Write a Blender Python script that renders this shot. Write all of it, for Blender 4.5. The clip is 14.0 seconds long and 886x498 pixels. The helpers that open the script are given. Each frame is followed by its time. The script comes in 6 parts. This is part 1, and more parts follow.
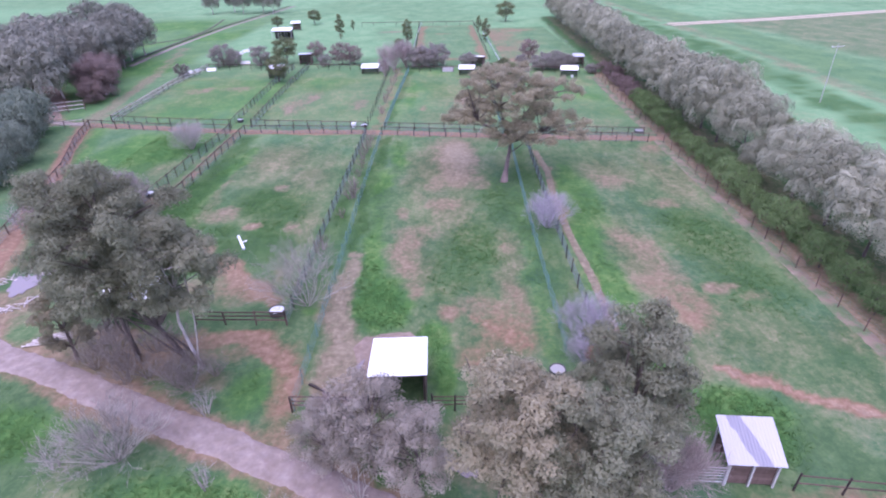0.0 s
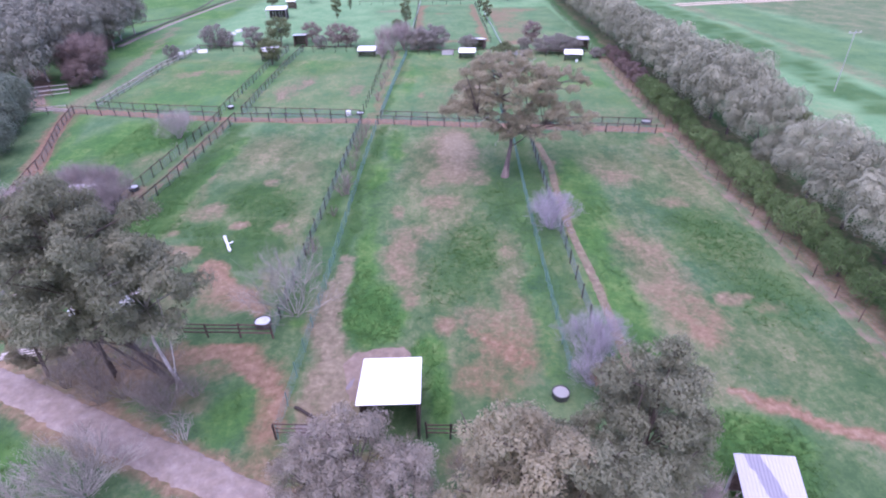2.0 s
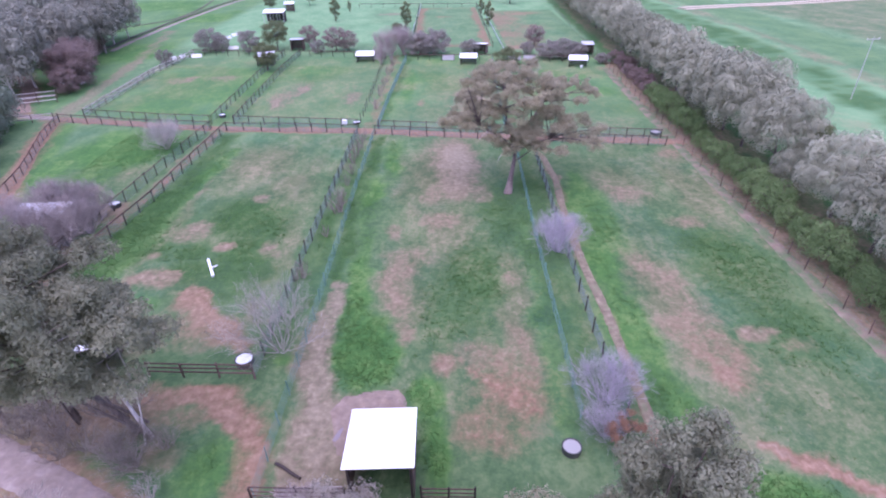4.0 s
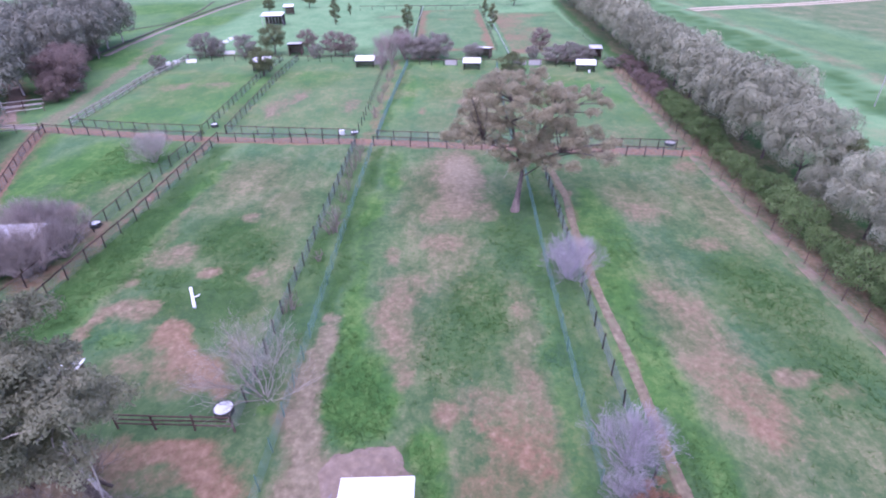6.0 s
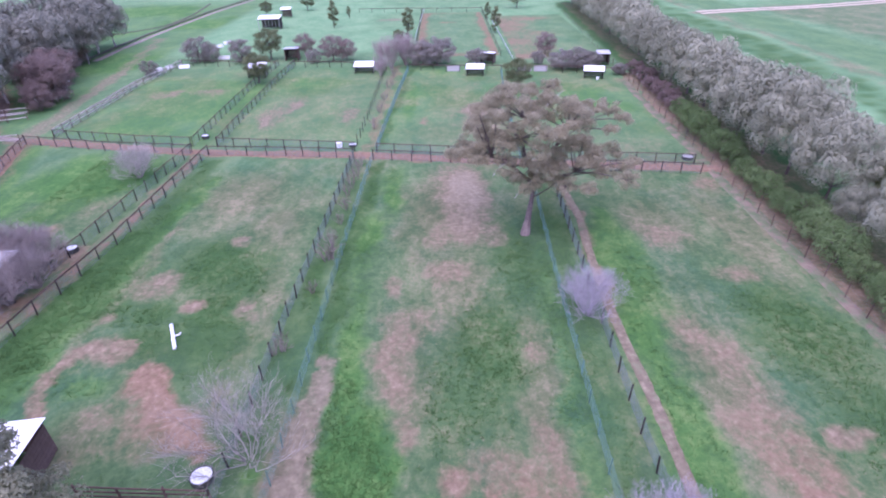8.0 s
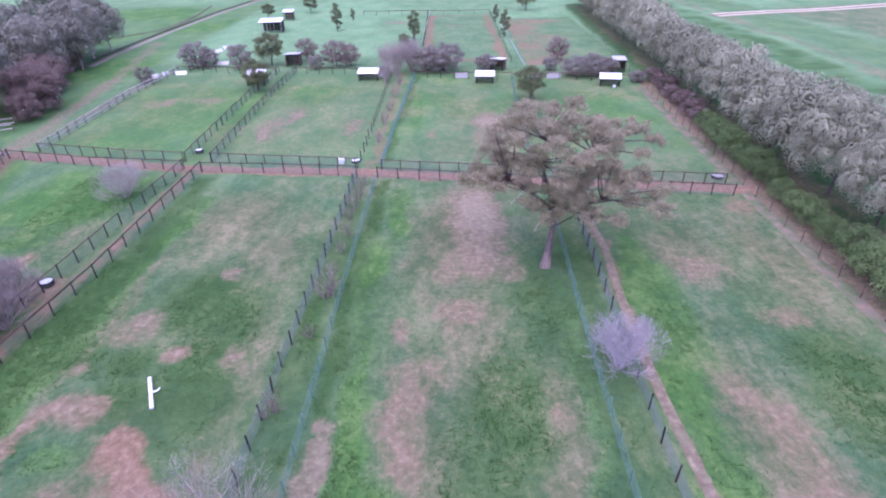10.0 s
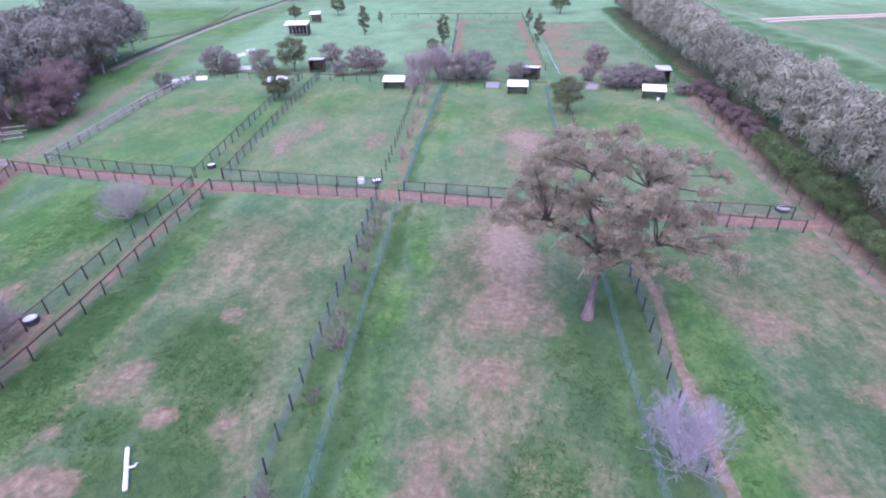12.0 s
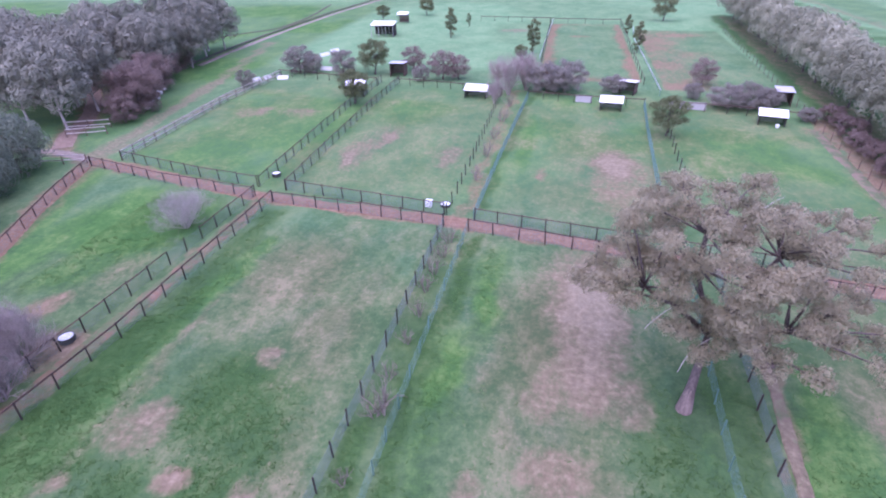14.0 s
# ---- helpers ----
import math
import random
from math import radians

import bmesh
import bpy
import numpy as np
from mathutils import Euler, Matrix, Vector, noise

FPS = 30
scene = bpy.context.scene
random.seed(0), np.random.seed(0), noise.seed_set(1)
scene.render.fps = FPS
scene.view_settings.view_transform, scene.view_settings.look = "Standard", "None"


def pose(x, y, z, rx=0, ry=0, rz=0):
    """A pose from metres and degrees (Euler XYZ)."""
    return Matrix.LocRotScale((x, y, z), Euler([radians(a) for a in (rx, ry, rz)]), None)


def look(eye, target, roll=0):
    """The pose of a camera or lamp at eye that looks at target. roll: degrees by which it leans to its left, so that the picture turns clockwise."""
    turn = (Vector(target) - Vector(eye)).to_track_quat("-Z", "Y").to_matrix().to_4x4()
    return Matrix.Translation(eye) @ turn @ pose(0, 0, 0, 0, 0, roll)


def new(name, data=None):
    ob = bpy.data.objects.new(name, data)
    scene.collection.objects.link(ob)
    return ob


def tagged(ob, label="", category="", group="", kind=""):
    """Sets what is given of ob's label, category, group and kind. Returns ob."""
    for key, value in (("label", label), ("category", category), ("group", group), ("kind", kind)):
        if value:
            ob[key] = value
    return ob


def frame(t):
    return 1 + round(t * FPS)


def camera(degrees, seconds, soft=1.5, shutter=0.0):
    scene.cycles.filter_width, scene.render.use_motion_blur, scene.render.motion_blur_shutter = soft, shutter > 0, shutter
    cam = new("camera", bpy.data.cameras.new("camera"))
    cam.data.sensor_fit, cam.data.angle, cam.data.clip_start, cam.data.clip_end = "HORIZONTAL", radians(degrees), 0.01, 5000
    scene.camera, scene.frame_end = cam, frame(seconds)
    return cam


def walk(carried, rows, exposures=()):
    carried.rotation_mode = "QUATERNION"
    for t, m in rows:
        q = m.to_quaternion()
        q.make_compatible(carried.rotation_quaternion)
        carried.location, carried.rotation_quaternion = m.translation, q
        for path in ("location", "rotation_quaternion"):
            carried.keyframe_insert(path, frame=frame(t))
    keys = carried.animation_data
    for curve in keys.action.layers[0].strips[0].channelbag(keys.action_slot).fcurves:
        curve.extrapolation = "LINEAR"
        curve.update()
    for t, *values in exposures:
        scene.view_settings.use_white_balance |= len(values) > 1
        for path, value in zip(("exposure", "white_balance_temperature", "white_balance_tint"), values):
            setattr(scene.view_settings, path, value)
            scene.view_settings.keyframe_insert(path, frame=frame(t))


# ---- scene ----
cam = camera(78.4, 14.0, soft=2.05)
PATH = [
    (0, (-0.09, -2.202, 24.669), (-0.084, -0.466, 23.676), -1.5),
    (0.5, (-0.044, -1.398, 24.782), (-0.036, 0.322, 23.762), -1.4),
    (1, (0.019, -0.599, 24.928), (0.028, 1.104, 23.88), -1.2),
    (1.5, (0.137, 0.242, 25.037), (0.144, 1.939, 23.979), -1.3),
    (2, (0.186, 1.112, 25.125), (0.192, 2.81, 24.068), -1.2),
    (2.5, (0.232, 1.987, 25.19), (0.238, 3.686, 24.134), -1.3),
    (3, (0.281, 2.921, 25.161), (0.288, 4.62, 24.106), -1.2),
    (5.5, (0.554, 8.208, 24.917), (0.546, 9.909, 23.865), -1.3),
    (6, (0.529, 9.256, 24.883), (0.52, 10.958, 23.831), -1.4),
    (6.5, (0.477, 10.339, 24.88), (0.468, 12.041, 23.829), -1.4),
    (7, (0.376, 11.458, 24.86), (0.368, 13.159, 23.809), -1.3),
    (7.5, (0.259, 12.587, 24.836), (0.252, 14.289, 23.786), -1.4),
    (8, (0.122, 13.786, 24.836), (0.114, 15.488, 23.786), -1.4),
    (10.5, (-0.571, 20.66, 24.831), (-0.604, 22.362, 23.78), -1.5),
    (11, (-0.67, 22.209, 24.787), (-0.719, 23.91, 23.737), -1.5),
    (11.5, (-0.753, 23.837, 24.73), (-0.828, 25.538, 23.681), -1.6),
    (12, (-0.771, 25.508, 24.673), (-0.881, 27.208, 23.625), -1.6),
    (12.5, (-0.857, 27.199, 24.558), (-1.023, 28.895, 23.512), -1.6),
    (13, (-0.912, 28.971, 24.44), (-1.144, 30.66, 23.395), -1.6),
    (13.5, (-1.025, 30.642, 24.398), (-1.324, 32.321, 23.353), -1.6),
    (14, (-1.193, 32.286, 24.458), (-1.563, 33.951, 23.415), -1.4),
]
walk(cam, [(t, look(eye, aim, roll)) for t, eye, aim, roll in PATH],
     exposures=[(0.0, 1.55, 5560, 43.5), (6.0, 1.56, 5500, 45.5), (14.0, 1.56, 5440, 49)])

# ---- daylight: an even grey evening sky, no cast sun ----
world = bpy.data.worlds.new("world")
scene.world = world
world.use_nodes = True
wn = world.node_tree.nodes
sky = wn.new("ShaderNodeTexSky")
sky.sky_type = "NISHITA"
sky.sun_disc = False
sky.sun_elevation = radians(68)
sky.sun_rotation = radians(200)
sky.dust_density = 1.5
sky.ozone_density = 1.0
wn["Background"].inputs["Strength"].default_value = 0.105
world.node_tree.links.new(sky.outputs["Color"], wn["Background"].inputs["Color"])
sun_data = bpy.data.lights.new("sun", "SUN")
sun_data.energy = 1.5
sun_data.angle = radians(110)
sun_data.color = (1.0, 0.95, 0.9)
sun_lamp = new("sun", sun_data)
sun_lamp.matrix_basis = look((0, 0, 60), (6, 14, 22))


# ---- numpy noise ----
def lattice(ix, iy, seed):
    h = np.sin(ix * 127.1 + iy * 311.7 + seed * 74.7) * 43758.5453
    return h - np.floor(h)


def vnoise(x, y, seed=0):
    ix, iy = np.floor(x), np.floor(y)
    fx, fy = x - ix, y - iy
    fx, fy = fx * fx * (3 - 2 * fx), fy * fy * (3 - 2 * fy)
    a = lattice(ix, iy, seed) * (1 - fx) + lattice(ix + 1, iy, seed) * fx
    b = lattice(ix, iy + 1, seed) * (1 - fx) + lattice(ix + 1, iy + 1, seed) * fx
    return a * (1 - fy) + b * fy


def fbm(x, y, scale, seed=0, octaves=4):
    total, amp, norm = 0, 1.0, 0
    for k in range(octaves):
        total = total + amp * vnoise(x / scale * 2 ** k, y / scale * 2 ** k, seed + k)
        norm += amp
        amp *= 0.55
    return total / norm


def smooth(a, b, x):
    t = np.clip((x - a) / (b - a), 0, 1)
    return t * t * (3 - 2 * t)


# ---- materials ----
class Net:
    """A small helper to write node materials in few lines."""

    def __init__(self, name):
        self.mat = bpy.data.materials.new(name)
        self.mat.use_nodes = True
        self.tree = self.mat.node_tree
        self.bsdf = self.tree.nodes["Principled BSDF"]

    def node(self, kind, **inputs):
        n = self.tree.nodes.new(kind)
        for key, value in inputs.items():
            self.put(n.inputs[key.replace("_", " ")], value)
        return n

    def put(self, socket, value):
        if isinstance(value, bpy.types.NodeSocket):
            self.tree.links.new(value, socket)
        else:
            socket.default_value = value

    def coords(self, scale=(1, 1, 1)):
        m = self.node("ShaderNodeMapping", Scale=scale)
        self.tree.links.new(self.node("ShaderNodeTexCoord").outputs["Object"], m.inputs["Vector"])
        return m.outputs["Vector"]

    def noise(self, scale, detail=4.0, rough=0.6, vector=None, distort=0.0):
        n = self.node("ShaderNodeTexNoise", Scale=scale, Detail=detail, Roughness=rough, Distortion=distort)
        self.tree.links.new(vector if vector is not None else self.coords(), n.inputs["Vector"])
        return n.outputs["Fac"]

    def ramp(self, fac, stops):
        r = self.node("ShaderNodeValToRGB")
        self.tree.links.new(fac, r.inputs["Fac"])
        while len(r.color_ramp.elements) < len(stops):
            r.color_ramp.elements.new(0.5)
        for e, (p, c) in zip(r.color_ramp.elements, stops):
            e.position, e.color = p, (*c, 1)
        return r.outputs["Color"]

    def math(self, op, a, b=0.0, clamp=False):
        m = self.node("ShaderNodeMath")
        m.operation, m.use_clamp = op, clamp
        self.put(m.inputs[0], a)
        self.put(m.inputs[1], b)
        return m.outputs[0]

    def mix(self, fac, a, b, blend="MIX"):
        m = self.node("ShaderNodeMix")
        m.data_type, m.blend_type = "RGBA", blend
        self.put(m.inputs["Factor"], fac)
        self.put(m.inputs["A"], a if isinstance(a, bpy.types.NodeSocket) else (*a, 1))
        self.put(m.inputs["B"], b if isinstance(b, bpy.types.NodeSocket) else (*b, 1))
        return m.outputs["Result"]

    def step(self, value, lo, hi):
        m = self.node("ShaderNodeMapRange", From_Min=lo, From_Max=hi)
        m.interpolation_type = "SMOOTHSTEP"
        self.put(m.inputs["Value"], value)
        return m.outputs["Result"]

    def attr(self, name):
        n = self.node("ShaderNodeAttribute")
        n.attribute_name = name
        return n

    def done(self, color, rough=0.9, metal=0.0, bump=None, depth=0.02, strength=0.6, spec=0.3):
        self.put(self.bsdf.inputs["Base Color"], color if isinstance(color, bpy.types.NodeSocket) else (*color, 1))
        self.put(self.bsdf.inputs["Roughness"], rough)
        self.bsdf.inputs["Metallic"].default_value = metal
        self.bsdf.inputs["Specular IOR Level"].default_value = spec
        if bump is not None:
            b = self.node("ShaderNodeBump", Strength=strength, Distance=depth, Height=bump)
            self.tree.links.new(b.outputs["Normal"], self.bsdf.inputs["Normal"])
        return self.mat


GRASS_STOPS = [(0.3, (0.050, 0.098, 0.040)), (0.5, (0.077, 0.131, 0.054)), (0.7, (0.120, 0.170, 0.076))]


def soil_colors(n):
    """Pale pinkish dirt and red earth, each with grain."""
    grain = n.noise(2.2, 6.0, 0.58)
    pale = n.ramp(grain, [(0.3, (0.124, 0.106, 0.069)), (0.52, (0.182, 0.156, 0.101)), (0.74, (0.30, 0.256, 0.17))])
    red = n.ramp(grain, [(0.3, (0.178, 0.086, 0.054)), (0.55, (0.248, 0.128, 0.082)), (0.78, (0.34, 0.20, 0.138))])
    return pale, red


def ground_material():
    n = Net("paddock_ground")
    cover, tone = n.attr("cover"), n.attr("tone")
    split = n.node("ShaderNodeSeparateColor")
    n.tree.links.new(cover.outputs["Color"], split.inputs["Color"])
    dirt, dry, lush = split.outputs[0], split.outputs[1], split.outputs[2]
    split2 = n.node("ShaderNodeSeparateColor")
    n.tree.links.new(tone.outputs["Color"], split2.inputs["Color"])
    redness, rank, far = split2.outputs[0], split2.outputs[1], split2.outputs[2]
    fine = n.noise(5.5, 8.0, 0.78)
    clod = n.noise(2.3, 3.0, 0.55, None, 0.3)
    mid = n.noise(0.85, 6.0, 0.64, n.coords((1.2, 0.85, 1)), 0.25)
    broad = n.noise(0.17, 5.0, 0.62, n.coords((1.2, 0.8, 1)))
    streak = n.noise(1.0, 5.0, 0.65, n.coords((1.5, 0.35, 1)))

    def blend(*pairs):
        out = None
        for socket, w in pairs:
            term = n.math("MULTIPLY", n.math("SUBTRACT", socket, 0.5), w)
            out = term if out is None else n.math("ADD", out, term)
        return out

    edge = blend((fine, 0.45), (clod, 0.5), (mid, 0.95), (broad, 0.8), (streak, 0.15))
    shade = n.math("ADD", blend((fine, 0.6), (clod, 0.45), (mid, 0.7), (broad, 1.0), (streak, 0.12)), 0.5)
    grass = n.ramp(shade, GRASS_STOPS)
    teal = n.ramp(shade, [(0.3, (0.036, 0.091, 0.046)), (0.5, (0.057, 0.124, 0.061)), (0.7, (0.090, 0.151, 0.078))])
    hue = n.noise(0.11, 4.0, 0.6, n.coords((1.6, 0.8, 1)))
    grass = n.mix(n.math("MULTIPLY", n.step(n.math("ADD", hue, n.math("MULTIPLY", blend((mid, 1.0)), 0.4)), 0.50, 0.64), 0.6), grass, teal)
    lushc = n.ramp(shade, [(0.3, (0.038, 0.114, 0.026)), (0.5, (0.061, 0.150, 0.034)), (0.7, (0.106, 0.196, 0.053))])
    rankc = n.ramp(shade, [(0.3, (0.027, 0.072, 0.018)), (0.5, (0.041, 0.098, 0.026)), (0.7, (0.068, 0.130, 0.041))])
    # far grass: a paler teal-green with distance haze put into the colour
    hazec = n.ramp(shade, [(0.3, (0.108, 0.222, 0.102)), (0.7, (0.182, 0.298, 0.148))])
    dryc = n.ramp(shade, [(0.25, (0.098, 0.100, 0.050)), (0.5, (0.146, 0.132, 0.074)), (0.75, (0.228, 0.196, 0.120))])
    fleck = n.noise(3.6, 3.0, 0.6, n.coords((1.2, 0.7, 1)))
    pale, red = soil_colors(n)
    soil = n.mix(n.math("MULTIPLY", redness, 0.92), pale, red)
    c = n.mix(far, grass, hazec)
    clump = n.math("MULTIPLY", n.step(n.noise(2.7, 3.0, 0.5, n.coords((1.1, 0.9, 1))), 0.56, 0.68), 0.22)
    c = n.mix(n.math("MULTIPLY", clump, n.math("SUBTRACT", 1.0, far)), c, rankc)
    c = n.mix(n.math("MULTIPLY", n.step(n.math("ADD", lush, edge), 0.1, 1.0), 0.85), c, lushc)
    c = n.mix(n.math("MULTIPLY", n.step(n.math("ADD", rank, edge), 0.1, 1.1), 0.85), c, rankc)
    c = n.mix(n.math("MULTIPLY", n.step(n.math("ADD", dry, edge), 0.1, 1.05), 0.82), c, dryc)
    c = n.mix(n.math("MULTIPLY", n.step(n.math("ADD", dirt, edge), 0.24, 1.08), 0.95), c, soil)
    chalk = n.math("MULTIPLY", n.step(n.math("ADD", dirt, n.math("MULTIPLY", edge, 0.9)), 0.8, 1.6), 0.55)
    c = n.mix(chalk, c, n.ramp(fine, [(0.3, (0.21, 0.182, 0.125)), (0.62, (0.37, 0.325, 0.24))]))
    thin = n.math("MULTIPLY", n.step(n.math("ADD", fleck, n.math("MULTIPLY", blend((broad, 1.0)), 0.25)), 0.60, 0.70), 0.36)
    c = n.mix(n.math("MULTIPLY", thin, n.step(dry, 0.04, 0.4)), c, (0.27, 0.22, 0.14))
    bump = n.math("ADD", fine, n.math("MULTIPLY", mid, 1.6))
    return n.done(c, 0.95, bump=bump, depth=0.05, strength=0.3, spec=0.12)


def dirt_material(name, redness, grassy=0.0, lilac=0.0):
    n = Net(name)
    pale, red = soil_colors(n)
    c = n.mix(redness, pale, red)
    if lilac:
        c = n.mix(lilac, c, n.ramp(n.noise(1.2, 7.0, 0.65), [(0.3, (0.20, 0.160, 0.148)), (0.52, (0.285, 0.235, 0.220)), (0.72, (0.40, 0.345, 0.330))]))
    blotch = n.noise(0.7, 6.0, 0.65, distort=0.5)
    c = n.mix(n.math("MULTIPLY", n.step(blotch, 0.52, 0.72), 0.45), c, (0.18, 0.125, 0.105))
    if grassy:
        g = n.ramp(n.noise(5.5, 6.0, 0.7), GRASS_STOPS)
        c = n.mix(n.math("MULTIPLY", n.step(n.noise(0.55, 7.0, 0.7), 0.62 - grassy * 0.3, 0.75 - grassy * 0.2), 0.85), c, g)
    return n.done(c, 0.93, bump=n.noise(4.0, 8.0, 0.7), depth=0.05, strength=0.7, spec=0.2)


def leaf_material(name, dark, mid, light, through_leaf=0.45):
    n = Net(name)
    pick = n.node("ShaderNodeNewGeometry").outputs["Random Per Island"]
    blotch = n.noise(0.55, 3.0, 0.5)
    whole = n.node("ShaderNodeObjectInfo").outputs["Random"]
    f = n.math("ADD", n.math("MULTIPLY", pick, 0.08), n.math("ADD", n.math("MULTIPLY", blotch, 0.70), n.math("MULTIPLY", whole, 0.22)))
    c = n.ramp(f, [(0.2, dark), (0.5, mid), (0.8, light)])
    n.done(c, 0.8, spec=0.12)
    glow = n.node("ShaderNodeBsdfTranslucent", Color=c)
    blend = n.node("ShaderNodeMixShader", Fac=through_leaf)
    n.tree.links.new(n.bsdf.outputs[0], blend.inputs[1])
    n.tree.links.new(glow.outputs[0], blend.inputs[2])
    n.tree.links.new(blend.outputs[0], n.tree.nodes["Material Output"].inputs["Surface"])
    return n.mat


def bark_material(name, dark, light, scale=6.0):
    n = Net(name)
    f = n.noise(scale, 8.0, 0.7, n.coords((1, 1, 0.25)))
    return n.done(n.ramp(f, [(0.3, dark), (0.68, light)]), 0.9, bump=f, depth=0.03)


def twig_material(name, dark, light):
    n = Net(name)
    pick = n.node("ShaderNodeNewGeometry").outputs["Random Per Island"]
    f = n.math("ADD", n.math("MULTIPLY", pick, 0.7), n.math("MULTIPLY", n.noise(1.5), 0.3))
    return n.done(n.ramp(f, [(0.2, dark), (0.8, light)]), 0.9)


def wood_material(name, dark, light):
    n = Net(name)
    f = n.noise(9.0, 7.0, 0.7, n.coords((1, 1, 0.2)))
    odd = n.node("ShaderNodeObjectInfo").outputs["Random"]
    c = n.ramp(n.math("ADD", n.math("MULTIPLY", f, 0.7), n.math("MULTIPLY", odd, 0.3)), [(0.25, dark), (0.75, light)])
    return n.done(c, 0.85, bump=f, depth=0.01)


def paint_material(name, color, rough=0.5, metal=0.0, dirt=0.3, dirt_color=(0.35, 0.29, 0.25)):
    n = Net(name)
    f = n.step(n.noise(1.3, 7.0, 0.7), 0.52, 0.8)
    c = n.mix(n.math("MULTIPLY", f, dirt), color, dirt_color)
    return n.done(c, n.math("ADD", n.math("MULTIPLY", n.noise(3.0), 0.2), rough - 0.1), metal, bump=n.noise(30.0), depth=0.003, spec=0.4)


def streaked_sheet(name, dry, wet):
    """Dull zinc with a dark wet band running down the fall."""
    n = Net(name)
    pos = n.node("ShaderNodeSeparateXYZ")
    n.tree.links.new(n.node("ShaderNodeTexCoord").outputs["Object"], pos.inputs[0])
    off = n.math("ABSOLUTE", n.math("ADD", n.math("ADD", pos.outputs[0], n.math("MULTIPLY", pos.outputs[1], 0.45)), 0.1))
    f = n.math("ADD", n.math("SUBTRACT", 0.72, off), n.math("MULTIPLY", n.noise(1.6, 6.0, 0.6, n.coords((1.0, 0.4, 1))), 0.6))
    f = n.math("SUBTRACT", f, 0.1)
    c = n.mix(n.step(f, 0.47, 0.55), dry, wet)
    return n.done(c, n.math("SUBTRACT", 0.5, n.math("MULTIPLY", n.step(f, 0.47, 0.55), 0.2)), 0.1, bump=n.noise(30.0), depth=0.003, spec=0.4)


M_GROUND = ground_material()
M_ROAD = dirt_material("road_dirt", 0.2, 0.0, 0.6)
M_EDGE = dirt_material("edge_dirt", 0.3, 0.8, 0.2)
M_DRIVE = dirt_material("drive_dirt", 0.45, 0.15, 0.3)
M_PALE = dirt_material("pale_gravel", 0.0, 0.25, 0.55)
M_WHITE_DIRT = paint_material("whitish_dirt", (0.44, 0.38, 0.28), 0.9, 0.0, 0.8, (0.28, 0.235, 0.155))
M_BANK = paint_material("dark_bank_earth", (0.075, 0.066, 0.050), 0.9, 0.0, 0.6, (0.11, 0.12, 0.06))
M_LANE = dirt_material("lane_dirt", 0.6, 0.2)
M_LANE_GRASSY = dirt_material("lane_dirt_grassy", 0.55, 0.9)
M_TRACK = dirt_material("worn_track_dirt", 0.08, 0.35)
M_MUD = dirt_material("trodden_mud", 0.3, 0.0, 0.3)
M_GUM = leaf_material("gum_leaf", (0.158, 0.165, 0.106), (0.282, 0.287, 0.19), (0.425, 0.423, 0.296), 0.5)
M_GUM_PINK = leaf_material("gum_leaf_brownish", (0.196, 0.18, 0.116), (0.345, 0.312, 0.208), (0.525, 0.475, 0.33), 0.55)
M_TAN = leaf_material("tan_leaf", (0.27, 0.24, 0.195), (0.39, 0.35, 0.29), (0.5, 0.455, 0.388), 0.5)
M_GREY = leaf_material("silvery_leaf", (0.152, 0.162, 0.108), (0.318, 0.324, 0.228), (0.515, 0.512, 0.375), 0.33)
# purple-grey leaves of the far trees, lightened in the base colour for haze
M_FAR = leaf_material("hazed_far_leaf", (0.18, 0.168, 0.142), (0.285, 0.264, 0.228), (0.39, 0.36, 0.312), 0.45)
M_OLIVE = leaf_material("olive_leaf", (0.085, 0.100, 0.048), (0.150, 0.170, 0.085), (0.225, 0.245, 0.135), 0.35)
M_ORANGE = leaf_material("orange_leaf", (0.21, 0.115, 0.072), (0.33, 0.195, 0.125), (0.43, 0.285, 0.20))
M_HEDGE = leaf_material("hedge_leaf", (0.07, 0.118, 0.044), (0.15, 0.222, 0.088), (0.27, 0.36, 0.158), 0.38)
M_DARK = leaf_material("dark_leaf", (0.142, 0.15, 0.116), (0.238, 0.242, 0.19), (0.37, 0.366, 0.294), 0.3)
M_WEEP = leaf_material("weeping_leaf", (0.106, 0.139, 0.1), (0.192, 0.231, 0.171), (0.291, 0.33, 0.251))
M_RUST = leaf_material("rusty_leaf", (0.171, 0.128, 0.11), (0.264, 0.202, 0.178), (0.363, 0.295, 0.264))
M_BARK = bark_material("gum_bark", (0.050, 0.040, 0.037), (0.16, 0.128, 0.114))
M_BARK_PALE = bark_material("pale_bark", (0.26, 0.22, 0.20), (0.60, 0.55, 0.50))
M_BARK_BARE = bark_material("bare_wood_bark", (0.085, 0.064, 0.054), (0.235, 0.185, 0.160), 4.0)
M_BARK_DARK = bark_material("dark_bark", (0.055, 0.044, 0.037), (0.18, 0.142, 0.118))
M_TWIG = twig_material("purple_twig", (0.24, 0.218, 0.236), (0.44, 0.40, 0.436))
M_TWIG_PALE = twig_material("pale_twig", (0.19, 0.172, 0.145), (0.39, 0.36, 0.31))
M_TWIG_RED = twig_material("reddish_twig", (0.22, 0.175, 0.158), (0.40, 0.33, 0.305))
M_TWIG_HAZE = twig_material("hazy_twig", (0.22, 0.205, 0.182), (0.40, 0.375, 0.335))
M_TWIG_DUSK = twig_material("dusky_twig", (0.195, 0.163, 0.145), (0.37, 0.315, 0.29))
M_TWIG_BROWN = twig_material("brown_twig", (0.145, 0.124, 0.098), (0.285, 0.25, 0.205))
